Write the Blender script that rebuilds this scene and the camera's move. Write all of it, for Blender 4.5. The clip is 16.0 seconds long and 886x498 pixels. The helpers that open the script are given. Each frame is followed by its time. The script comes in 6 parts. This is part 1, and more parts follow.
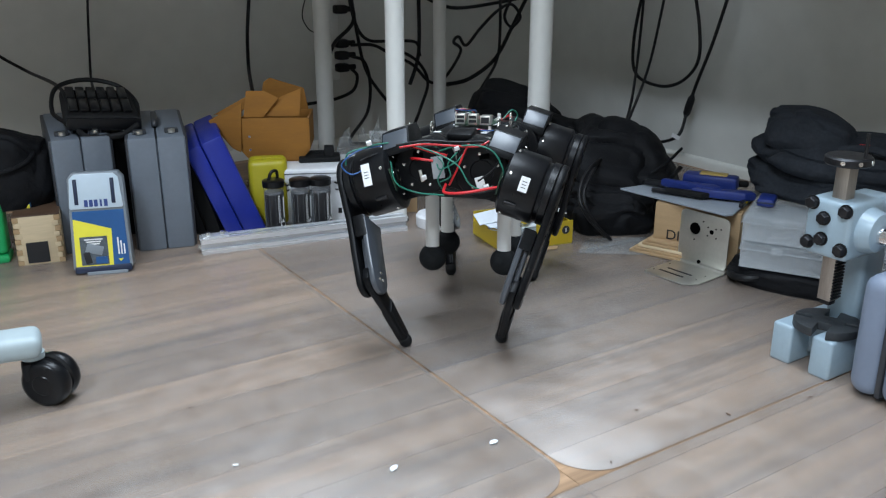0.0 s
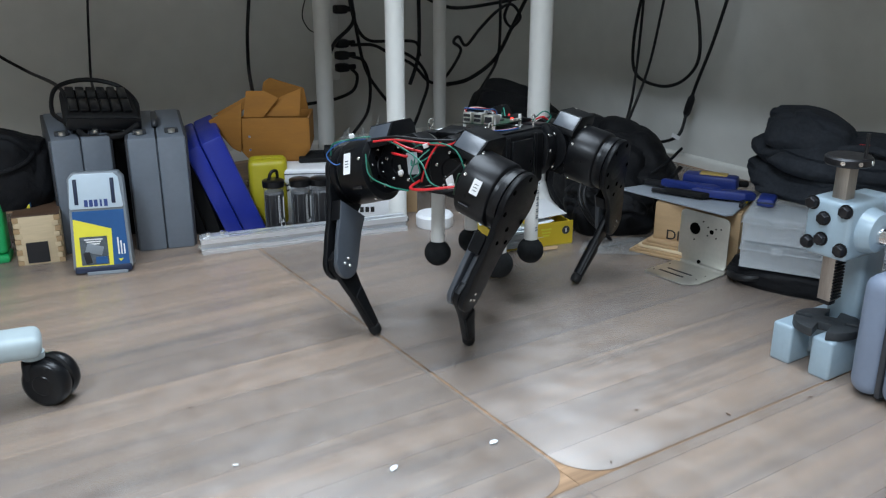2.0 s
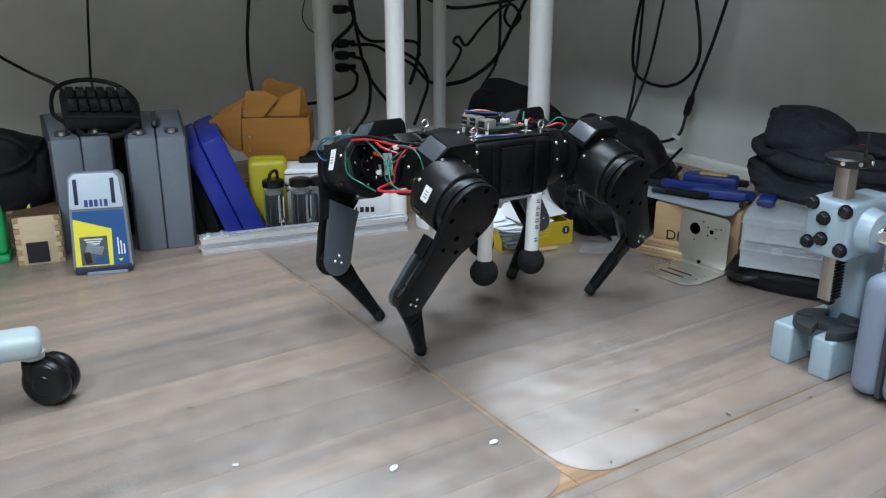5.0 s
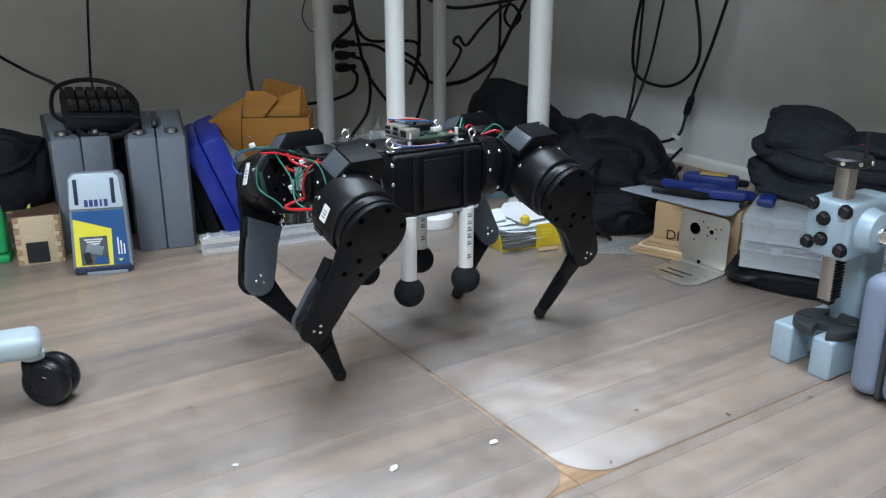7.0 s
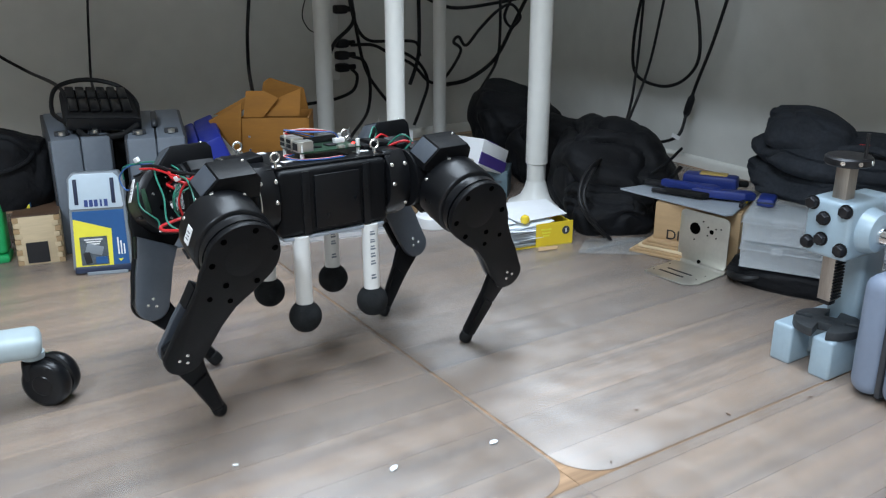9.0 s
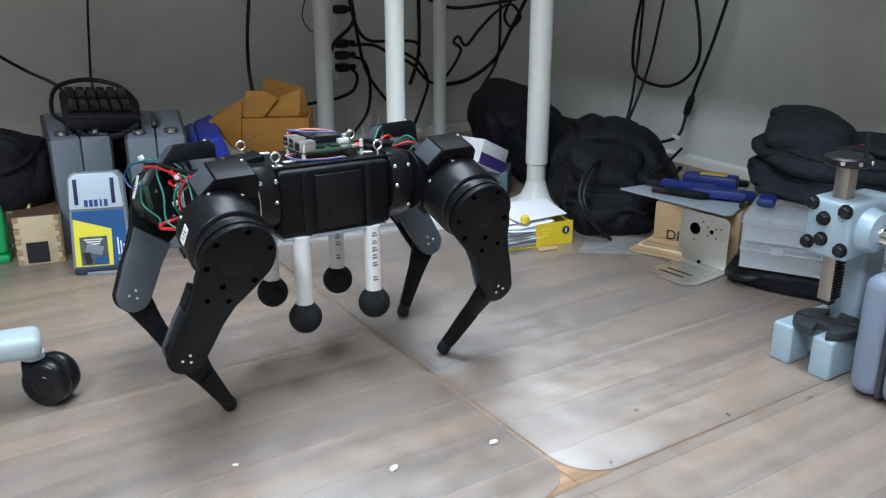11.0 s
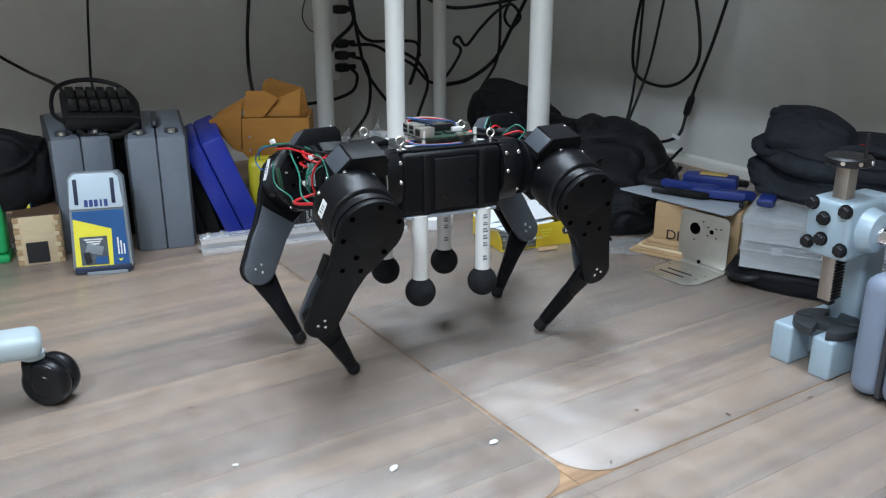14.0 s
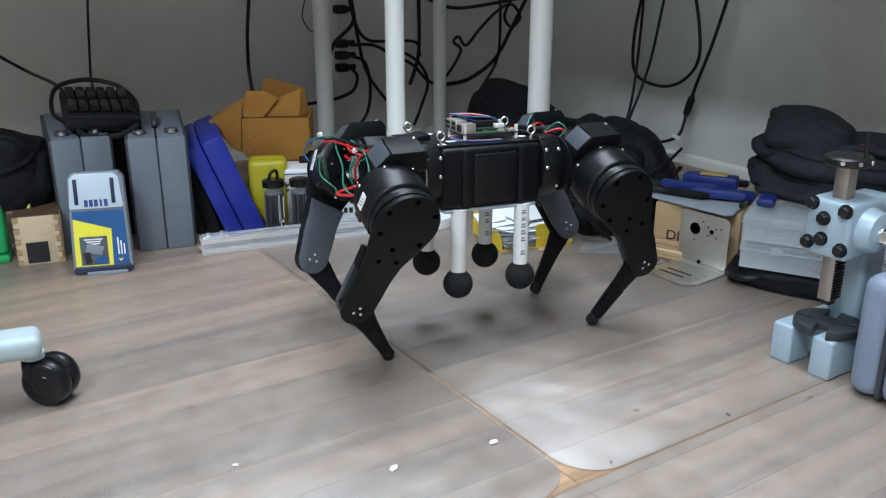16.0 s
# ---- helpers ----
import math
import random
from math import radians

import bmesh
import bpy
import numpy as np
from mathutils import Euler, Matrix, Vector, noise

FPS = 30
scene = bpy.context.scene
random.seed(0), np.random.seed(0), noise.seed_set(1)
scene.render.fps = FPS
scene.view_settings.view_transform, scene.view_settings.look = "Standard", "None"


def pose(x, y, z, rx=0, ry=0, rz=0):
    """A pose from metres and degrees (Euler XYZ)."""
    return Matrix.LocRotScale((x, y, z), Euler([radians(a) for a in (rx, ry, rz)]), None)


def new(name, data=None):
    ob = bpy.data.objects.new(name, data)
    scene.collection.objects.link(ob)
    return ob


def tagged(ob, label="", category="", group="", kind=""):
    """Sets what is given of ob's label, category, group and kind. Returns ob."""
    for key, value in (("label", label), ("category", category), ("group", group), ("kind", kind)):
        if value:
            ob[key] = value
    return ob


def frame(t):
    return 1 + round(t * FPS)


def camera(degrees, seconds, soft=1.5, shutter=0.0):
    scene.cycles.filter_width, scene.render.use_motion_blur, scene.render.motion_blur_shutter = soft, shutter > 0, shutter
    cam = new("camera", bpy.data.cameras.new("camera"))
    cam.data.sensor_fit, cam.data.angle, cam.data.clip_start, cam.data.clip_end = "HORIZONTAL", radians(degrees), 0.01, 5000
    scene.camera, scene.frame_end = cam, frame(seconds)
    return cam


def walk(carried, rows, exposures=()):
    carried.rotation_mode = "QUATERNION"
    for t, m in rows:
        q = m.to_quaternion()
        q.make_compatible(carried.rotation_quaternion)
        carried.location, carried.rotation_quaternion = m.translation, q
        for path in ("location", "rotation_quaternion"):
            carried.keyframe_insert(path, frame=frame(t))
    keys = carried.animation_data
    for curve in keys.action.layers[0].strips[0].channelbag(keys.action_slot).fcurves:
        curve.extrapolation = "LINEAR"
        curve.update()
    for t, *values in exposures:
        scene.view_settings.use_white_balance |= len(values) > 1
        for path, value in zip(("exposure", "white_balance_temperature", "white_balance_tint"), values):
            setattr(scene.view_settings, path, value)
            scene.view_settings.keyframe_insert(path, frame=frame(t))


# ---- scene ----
import functools
cam = camera(54.0, 16.0, soft=1.2)
EYE = pose(0, 0, 0.53, 71.0, 0, -33.0)
walk(cam, [(0.0, EYE), (16.0, EYE)], exposures=[(0.0, -0.08), (4.0, -0.06), (7.0, 0.02), (9.0, 0.10), (12.0, 0.08), (16.0, 0.06)])

# ---- world and light ----
world = bpy.data.worlds.new("world")
world.use_nodes = True
scene.world = world
world.node_tree.nodes["Background"].inputs[0].default_value = (0.75, 0.82, 0.9, 1)
world.node_tree.nodes["Background"].inputs[1].default_value = 0.15


def lamp(name, x, y, z, sx_, sy_, power, colour=(0.735, 0.86, 1.0), spread=180):
    data = bpy.data.lights.new(name, "AREA")
    data.shape, data.size, data.size_y = "RECTANGLE", sx_, sy_
    data.energy, data.color, data.spread = power, colour, radians(spread)
    ob = new(name, data)
    ob.matrix_world = pose(x, y, z)
    return ob


lamp("unseen_ceiling_panel", 0.56, 0.66, 2.42, 1.20, 1.20, 28, spread=115)
# unseen panel over the desk, added to bring a sheen onto the mats
lamp("unseen_ceiling_panel", 1.12, 1.62, 2.42, 0.90, 0.90, 25, spread=150)
# unseen fill panel, added to brighten the walls and the fronts of things
lamp("unseen_ceiling_panel", -1.3, -0.6, 2.42, 0.30, 1.25, 90)


# ---- materials ----
def material(name, colour, rough=0.5, metal=0.0, vary=0.12, scale=30.0, bump=0.05, stretch=(1, 1, 1), coat=0.0, spec=0.5, alpha=1.0, trans=0.0, second=None, random_piece=0.0, rough_vary=0.1):
    m = bpy.data.materials.new(name)
    m.use_nodes = True
    nt = m.node_tree
    n, l = nt.nodes, nt.links
    b = n["Principled BSDF"]
    tc = n.new("ShaderNodeTexCoord")
    mp = n.new("ShaderNodeMapping")
    mp.inputs["Scale"].default_value = stretch
    l.new(tc.outputs["Object"], mp.inputs["Vector"])
    place = mp.outputs["Vector"]
    if random_piece:
        own = n.new("ShaderNodeObjectInfo")
        far = n.new("ShaderNodeVectorMath")
        far.operation = "MULTIPLY_ADD"
        far.inputs[1].default_value = (37, 53, 71)
        l.new(own.outputs["Random"], far.inputs[0])
        l.new(mp.outputs["Vector"], far.inputs[2])
        place = far.outputs["Vector"]
    fine = n.new("ShaderNodeTexNoise")
    fine.inputs["Scale"].default_value, fine.inputs["Detail"].default_value = scale * 6, 4
    broad = n.new("ShaderNodeTexNoise")
    broad.inputs["Scale"].default_value, broad.inputs["Detail"].default_value = scale, 5
    for t in (fine, broad):
        l.new(place, t.inputs["Vector"])
    ramp = n.new("ShaderNodeValToRGB")
    dark = tuple(c * (1 - vary) for c in colour)
    light = tuple(min(1, c * (1 + vary)) for c in (second or colour))
    ramp.color_ramp.elements[0].color, ramp.color_ramp.elements[0].position = (*dark, 1), 0.3
    ramp.color_ramp.elements[1].color, ramp.color_ramp.elements[1].position = (*light, 1), 0.7
    mix = n.new("ShaderNodeMath")
    mix.operation = "MULTIPLY_ADD"
    mix.inputs[1].default_value = 0.35
    l.new(fine.outputs["Fac"], mix.inputs[0])
    sub = n.new("ShaderNodeMath")
    sub.operation = "MULTIPLY"
    sub.inputs[1].default_value = 0.65
    l.new(broad.outputs["Fac"], sub.inputs[0])
    l.new(sub.outputs[0], mix.inputs[2])
    fac = mix.outputs[0]
    if random_piece:
        info = n.new("ShaderNodeObjectInfo")
        off = n.new("ShaderNodeMath")
        off.operation = "MULTIPLY_ADD"
        off.inputs[1].default_value = random_piece
        l.new(info.outputs["Random"], off.inputs[0])
        l.new(fac, off.inputs[2])
        cen = n.new("ShaderNodeMath")
        cen.operation = "SUBTRACT"
        cen.inputs[1].default_value = random_piece / 2
        l.new(off.outputs[0], cen.inputs[0])
        fac = cen.outputs[0]
    l.new(fac, ramp.inputs["Fac"])
    l.new(ramp.outputs["Color"], b.inputs["Base Color"])
    rr = n.new("ShaderNodeMapRange")
    rr.inputs["To Min"].default_value, rr.inputs["To Max"].default_value = max(0.02, rough - rough_vary), min(1, rough + rough_vary)
    l.new(broad.outputs["Fac"], rr.inputs["Value"])
    l.new(rr.outputs[0], b.inputs["Roughness"])
    b.inputs["Metallic"].default_value = metal
    b.inputs["Specular IOR Level"].default_value = spec
    b.inputs["Coat Weight"].default_value = coat
    b.inputs["Coat Roughness"].default_value = 0.15
    b.inputs["Alpha"].default_value = alpha
    b.inputs["Transmission Weight"].default_value = trans
    if bump:
        bp = n.new("ShaderNodeBump")
        bp.inputs["Strength"].default_value, bp.inputs["Distance"].default_value = bump, 0.002
        l.new(fine.outputs["Fac"], bp.inputs["Height"])
        l.new(bp.outputs[0], b.inputs["Normal"])
    return m


def glow(name, colour, power):
    m = material(name, colour, 0.3)
    b = m.node_tree.nodes["Principled BSDF"]
    b.inputs["Emission Color"].default_value, b.inputs["Emission Strength"].default_value = (*colour, 1), power
    return m


WALL = material("painted_wall", (0.655, 0.655, 0.62), 0.8, vary=0.09, scale=3, bump=0.12)
SKIRT = material("painted_skirting", (0.76, 0.75, 0.70), 0.6, vary=0.05, scale=6, bump=0.05)
CEIL = material("ceiling_paint", (0.75, 0.75, 0.73), 0.9, vary=0.03, scale=3)
# three wood tones, which also carry some of the floor's light and shade
PLANKS = [material("wood_laminate", (0.160 * k, 0.088 * k, 0.046 * k), 0.40, vary=0.36, scale=8, stretch=(0.10, 3.4, 1), second=(0.450 * k, 0.285 * k, 0.168 * k), bump=0.008, random_piece=0.16) for k in (0.57, 0.85, 1.12)]
BLACK = material("black_printed_plastic", (0.0042, 0.0045, 0.0054), 0.42, vary=0.25, scale=40, bump=0.06, stretch=(1, 1, 3), spec=0.17)
GLOSSB = material("black_smooth_plastic", (0.0052, 0.0056, 0.0068), 0.31, vary=0.2, scale=25, bump=0.03, spec=0.28)
DARKG = material("charcoal_plastic", (0.05, 0.055, 0.065), 0.38, vary=0.2, scale=40, bump=0.05, spec=0.4)
RUBBER = material("black_rubber", (0.009, 0.009, 0.0095), 0.75, vary=0.3, scale=60, bump=0.15, spec=0.25)
FOAM = material("grey_foam_rubber", (0.016, 0.017, 0.018), 0.9, vary=0.35, scale=80, bump=0.4, spec=0.1)
# black plastic; the grey-blue base colour paints in a bright reflection
FACET = material("black_facet_painted_reflection", (0.055, 0.064, 0.078), 0.34, vary=0.15, scale=25, bump=0.02, spec=0.7)
PIPE = material("white_plastic_pipe", (0.72, 0.72, 0.70), 0.35, vary=0.05, scale=18, bump=0.02)
POST = material("white_enamel_steel", (0.74, 0.74, 0.71), 0.35, vary=0.05, scale=8, bump=0.02)
CASE = material("grey_case_plastic", (0.155, 0.18, 0.215), 0.5, vary=0.08, scale=20, bump=0.15)
CASED = material("dark_case_trim", (0.035, 0.038, 0.045), 0.5, vary=0.15, scale=20)
RCASE = material("blue_grey_plastic", (0.20, 0.24, 0.32), 0.45, vary=0.06, scale=20, bump=0.1)
ALU = material("anodised_aluminium", (0.80, 0.82, 0.85), 0.28, 0.62, vary=0.06, scale=30, stretch=(0.1, 3, 3))
STEEL = material("zinc_plated_steel", (0.66, 0.65, 0.60), 0.32, 0.9, vary=0.1, scale=25)
RAMST = material("ground_steel", (0.42, 0.38, 0.34), 0.4, 0.85, vary=0.2, scale=40, stretch=(3, 3, 0.3))
CHROME = material("chrome", (0.85, 0.85, 0.87), 0.08, 1.0, vary=0.03, scale=20, bump=0, rough_vary=0.03)
SCREW = material("bright_screw_steel", (0.75, 0.74, 0.70), 0.25, 0.9, vary=0.1, scale=200)
BOLTB = material("blackened_steel", (0.03, 0.03, 0.033), 0.4, 0.6, vary=0.3, scale=120)
CAST = material("blackened_cast_iron", (0.045, 0.05, 0.055), 0.5, 0.4, vary=0.3, scale=60, bump=0.2)
PRESSP = material("pale_blue_enamel", (0.33, 0.43, 0.50), 0.35, vary=0.07, scale=25, bump=0.12, coat=0.3)
CARD = material("orange_brown_cardboard", (0.33, 0.142, 0.022), 0.8, vary=0.12, scale=15, stretch=(1, 1, 6))
KRAFT = material("kraft_cardboard", (0.42, 0.28, 0.15), 0.85, vary=0.1, scale=15, stretch=(1, 1, 8))
PLY = material("pale_pine_wood", (0.60, 0.47, 0.30), 0.6, vary=0.14, scale=14, stretch=(0.5, 1, 5))
DWOOD = material("dark_stained_wood", (0.09, 0.05, 0.03), 0.5, vary=0.3, scale=14, stretch=(0.5, 4, 1))
FABB = material("black_nylon_fabric", (0.0066, 0.007, 0.0086), 0.66, vary=0.4, scale=35, bump=0.35, spec=0.2)
FABG = material("charcoal_fabric", (0.030, 0.034, 0.041), 0.82, vary=0.35, scale=30, bump=0.6, spec=0.08)
YEL = material("lime_yellow_plastic", (0.46, 0.40, 0.018), 0.4, vary=0.06, scale=20)
BOXY = material("yellow_printed_card", (0.80, 0.58, 0.03), 0.45, vary=0.05, scale=20)
LABY = material("yellow_label", (0.85, 0.76, 0.06), 0.4, vary=0.04, scale=20)
BLUE = material("cobalt_blue_plastic", (0.012, 0.028, 0.30), 0.4, vary=0.1, scale=20, bump=0.1)
LABB = material("blue_label", (0.015, 0.09, 0.26), 0.4, vary=0.08, scale=20)
NAVY = material("navy_plastic", (0.015, 0.025, 0.06), 0.4, vary=0.12, scale=20)
TOOLB = material("blue_tool_grip", (0.012, 0.03, 0.19), 0.45, vary=0.15, scale=30)
TOOLY = material("yellow_tool_body", (0.55, 0.38, 0.10), 0.45, vary=0.1, scale=30)
GREEN = material("green_plastic", (0.01, 0.36, 0.11), 0.4, vary=0.08, scale=20)
LIDG = material("pale_grey_blue_plastic", (0.52, 0.62, 0.70), 0.3, vary=0.05, scale=20, coat=0.4)
CASEG = material("medium_grey_plastic", (0.22, 0.25, 0.28), 0.4, vary=0.08, scale=20)
WHITE = material("white_coated_card", (0.78, 0.79, 0.81), 0.45, vary=0.04, scale=20)
PAPER = material("white_paper", (0.80, 0.85, 0.90), 0.7, vary=0.05, scale=25)
STICK = material("white_sticker", (0.82, 0.82, 0.82), 0.4, vary=0.04, scale=50)
INK = material("black_ink", (0.01, 0.01, 0.012), 0.5, vary=0.1, scale=50)
# flat black that paints the shade inside holes and cutouts
HOLE = material("painted_hole_shade", (0.0015, 0.0015, 0.0015), 0.95, vary=0.1, scale=50, bump=0, spec=0.0)
INKB = material("blue_ink", (0.03, 0.06, 0.22), 0.5, vary=0.1, scale=50)
PURP = material("purple_print", (0.06, 0.035, 0.22), 0.45, vary=0.1, scale=30)
GREYP = material("grey_photo_print", (0.07, 0.085, 0.10), 0.4, vary=0.7, scale=60)
LEGG = material("light_grey_chair_plastic", (0.38, 0.45, 0.47), 0.5, vary=0.06, scale=20)
REDW = material("red_wire", (0.55, 0.015, 0.02), 0.4, vary=0.1, scale=30)
GRNW = material("green_wire", (0.015, 0.16, 0.11), 0.4, vary=0.1, scale=30)
BLUW = material("blue_wire", (0.025, 0.10, 0.30), 0.4, vary=0.1, scale=30)
WHTW = material("pale_wire", (0.55, 0.45, 0.40), 0.4, vary=0.1, scale=30)
CABLE = material("black_cable", (0.010, 0.010, 0.011), 0.45, vary=0.2, scale=40, spec=0.25)
PCB = material("green_circuit_board", (0.014, 0.045, 0.024), 0.4, vary=0.4, scale=150)
PLATEG = material("grey_sheet", (0.34, 0.38, 0.43), 0.45, 0.2, vary=0.1, scale=12, bump=0.1)
TOPW = material("desk_laminate", (0.45, 0.42, 0.38), 0.5, vary=0.08, scale=10)
REDLED = glow("red_light_diode", (1.0, 0.03, 0.02), 6.0)
TUBEG = glow("lamp_diffuser", (0.95, 0.98, 1.0), 3.0)


def clear_film(name, colour, body, rough):
    """See-through plastic: part of the light goes straight on, the rest meets a hazy surface."""
    m = bpy.data.materials.new(name)
    m.use_nodes = True
    n, l = m.node_tree.nodes, m.node_tree.links
    b, out = n["Principled BSDF"], n["Material Output"]
    b.inputs["Base Color"].default_value, b.inputs["Roughness"].default_value = (*colour, 1), rough
    tr = n.new("ShaderNodeBsdfTransparent")
    tr.inputs[0].default_value = (0.96, 0.97, 0.97, 1)
    mix = n.new("ShaderNodeMixShader")
    tc = n.new("ShaderNodeTexCoord")
    noi = n.new("ShaderNodeTexNoise")
    noi.inputs["Scale"].default_value, noi.inputs["Detail"].default_value = 9, 6
    mr = n.new("ShaderNodeMapRange")
    mr.inputs["To Min"].default_value, mr.inputs["To Max"].default_value = body * 0.75, body * 1.25
    l.new(tc.outputs["Object"], noi.inputs["Vector"])
    l.new(noi.outputs["Fac"], mr.inputs["Value"])
    l.new(mr.outputs[0], mix.inputs[0])
    l.new(tr.outputs[0], mix.inputs[1])
    l.new(b.outputs[0], mix.inputs[2])
    l.new(mix.outputs[0], out.inputs[0])
    return m


def vinyl(name, colour, body, rough, gloss):
    """Frosted vinyl: a thin haze over what lies under it, and a soft uneven gloss on top."""
    m = clear_film(name, colour, body, 0.6)
    n, l = m.node_tree.nodes, m.node_tree.links
    out = n["Material Output"]
    under = out.inputs[0].links[0].from_socket
    n["Principled BSDF"].inputs["Specular IOR Level"].default_value = 0.0
    tc = n.new("ShaderNodeTexCoord")
    waves = n.new("ShaderNodeTexNoise")
    waves.inputs["Scale"].default_value, waves.inputs["Detail"].default_value = 4.2, 2.5
    l.new(tc.outputs["Object"], waves.inputs["Vector"])
    bump = n.new("ShaderNodeBump")
    bump.inputs["Strength"].default_value, bump.inputs["Distance"].default_value = 1.0, 0.013
    l.new(waves.outputs["Fac"], bump.inputs["Height"])
    scuff = n.new("ShaderNodeTexNoise")
    scuff.inputs["Scale"].default_value, scuff.inputs["Detail"].default_value = 26, 8
    l.new(tc.outputs["Object"], scuff.inputs["Vector"])
    mr = n.new("ShaderNodeMapRange")
    mr.inputs["From Min"].default_value, mr.inputs["From Max"].default_value = 0.3, 0.7
    mr.inputs["To Min"].default_value, mr.inputs["To Max"].default_value = rough - 0.07, rough + 0.09
    l.new(scuff.outputs["Fac"], mr.inputs["Value"])
    shine = n.new("ShaderNodeBsdfGlossy")
    shine.inputs["Color"].default_value = (1, 1, 1, 1)
    l.new(mr.outputs[0], shine.inputs["Roughness"])
    l.new(bump.outputs[0], shine.inputs["Normal"])
    mix = n.new("ShaderNodeMixShader")
    mix.inputs[0].default_value = gloss
    l.new(under, mix.inputs[1])
    l.new(shine.outputs[0], mix.inputs[2])
    l.new(mix.outputs[0], out.inputs[0])
    return m


MAT = vinyl("frosted_vinyl_sheet", (0.42, 0.365, 0.34), 0.17, 0.38, 0.118)
CLEAR = clear_film("milky_clear_plastic", (0.80, 0.84, 0.88), 0.27, 0.15)
TUBEC = clear_film("clear_tube_plastic", (0.5, 0.52, 0.55), 0.25, 0.1)
FILM = clear_film("thin_clear_film", (0.7, 0.7, 0.7), 0.14, 0.15)


# ---- mesh helpers ----
def xf(bm, verts, m):
    bmesh.ops.transform(bm, matrix=m, verts=verts)


def box(bm, sx_, sy_, sz_, m=None, bevel=0.0, seg=2):
    """A box centred on its base, edges rounded."""
    r = bmesh.ops.create_cube(bm, size=1.0)
    vs = r["verts"]
    xf(bm, vs, Matrix.Translation((0, 0, sz_ / 2)) @ Matrix.Diagonal((sx_, sy_, sz_, 1)))
    if bevel:
        es = list({e for v in vs for e in v.link_edges})
        g = bmesh.ops.bevel(bm, geom=es, offset=bevel, segments=seg, affect="EDGES", profile=0.5)
        vs = list({v for f in g["faces"] for v in f.verts} | {v for v in vs if v.is_valid})
        todo = set(vs)
        while todo:
            v = todo.pop()
            for e in v.link_edges:
                o = e.other_vert(v)
                if o not in vs and o not in todo:
                    todo.add(o)
                    vs.append(o)
    if m is not None:
        xf(bm, vs, m)
    return vs


def cyl(bm, r, h, m=None, seg=32, r2=None):
    """A cylinder or cone on its base along z."""
    g = bmesh.ops.create_cone(bm, cap_ends=True, segments=seg, radius1=r, radius2=r if r2 is None else r2, depth=h)
    xf(bm, g["verts"], (m if m is not None else Matrix()) @ Matrix.Translation((0, 0, h / 2)))
    return g["verts"]


def lathe(bm, profile, m=None, seg=36):
    """A turned body about z from (radius, height) pairs."""
    rings = []
    for r, z in profile:
        rings.append([bm.verts.new((r * math.cos(2 * math.pi * i / seg), r * math.sin(2 * math.pi * i / seg), z)) for i in range(seg)])
    for a, b in zip(rings, rings[1:]):
        for i in range(seg):
            bm.faces.new((a[i], a[(i + 1) % seg], b[(i + 1) % seg], b[i]))
    bm.faces.new(list(reversed(rings[0])))
    bm.faces.new(rings[-1])
    vs = [v for r in rings for v in r]
    if m is not None:
        xf(bm, vs, m)
    return vs


def prism(bm, outline, depth, m=None, bevel=0.0):
    """An outline in x, y pulled up along z, rim rounded."""
    vs = [bm.verts.new((x, y, 0)) for x, y in outline]
    f = bm.faces.new(vs)
    g = bmesh.ops.extrude_face_region(bm, geom=[f])
    top = [v for v in g["geom"] if isinstance(v, bmesh.types.BMVert)]
    bmesh.ops.translate(bm, vec=(0, 0, depth), verts=top)
    allv = vs + top
    if bevel:
        es = [e for v in allv for e in v.link_edges if abs(e.verts[0].co.z - e.verts[1].co.z) < 1e-7]
        g = bmesh.ops.bevel(bm, geom=list(set(es)), offset=bevel, segments=2, affect="EDGES", profile=0.5)
        allv = list({v for f in g["faces"] for v in f.verts} | {v for v in allv if v.is_valid})
    if m is not None:
        xf(bm, allv, m)
    return allv


def smooth_line(points, per=8):
    """A round curve through the points."""
    p = [Vector(q) for q in points]
    p = [2 * p[0] - p[1]] + p + [2 * p[-1] - p[-2]]
    out = []
    for i in range(1, len(p) - 2):
        a, b, c, d = p[i - 1:i + 3]
        for k in range(per):
            t = k / per
            out.append(0.5 * (2 * b + (c - a) * t + (2 * a - 5 * b + 4 * c - d) * t * t + (3 * b - a - 3 * c + d) * t ** 3))
    return out + [p[-2]]


def sweep(bm, points, r, seg=8, per=8):
    """A round cord of radius r through the points."""
    line = smooth_line(points, per)
    rings, up = [], Vector((0.31, 0.17, 0.93))
    for i, p in enumerate(line):
        d = (line[min(i + 1, len(line) - 1)] - line[max(i - 1, 0)]).normalized()
        if abs(d.dot(up)) > 0.95:
            up = Vector((0.9, -0.3, 0.2))
        s = d.cross(up).normalized()
        u = s.cross(d)
        up = u
        rings.append([bm.verts.new(p + r * (s * math.cos(2 * math.pi * k / seg) + u * math.sin(2 * math.pi * k / seg))) for k in range(seg)])
    for a, b in zip(rings, rings[1:]):
        for k in range(seg):
            bm.faces.new((a[k], a[(k + 1) % seg], b[(k + 1) % seg], b[k]))
    bm.faces.new(list(reversed(rings[0])))
    bm.faces.new(rings[-1])


def finish(bm, name, mat, soft=True):
    bmesh.ops.recalc_face_normals(bm, faces=bm.faces)
    me = bpy.data.meshes.new(name)
    bm.to_mesh(me)
    bm.free()
    me.materials.append(mat)
    if soft:
        me.shade_smooth()
        me.set_sharp_from_angle(angle=radians(38))
    return me


def part(name, bm, mat, parent=None, label="", m=None, soft=True):
    ob = new(name, finish(bm, name, mat, soft))
    if parent is not None:
        ob.parent = parent
    if m is not None:
        ob.matrix_basis = m
    if label:
        ob["label"] = label
    return ob


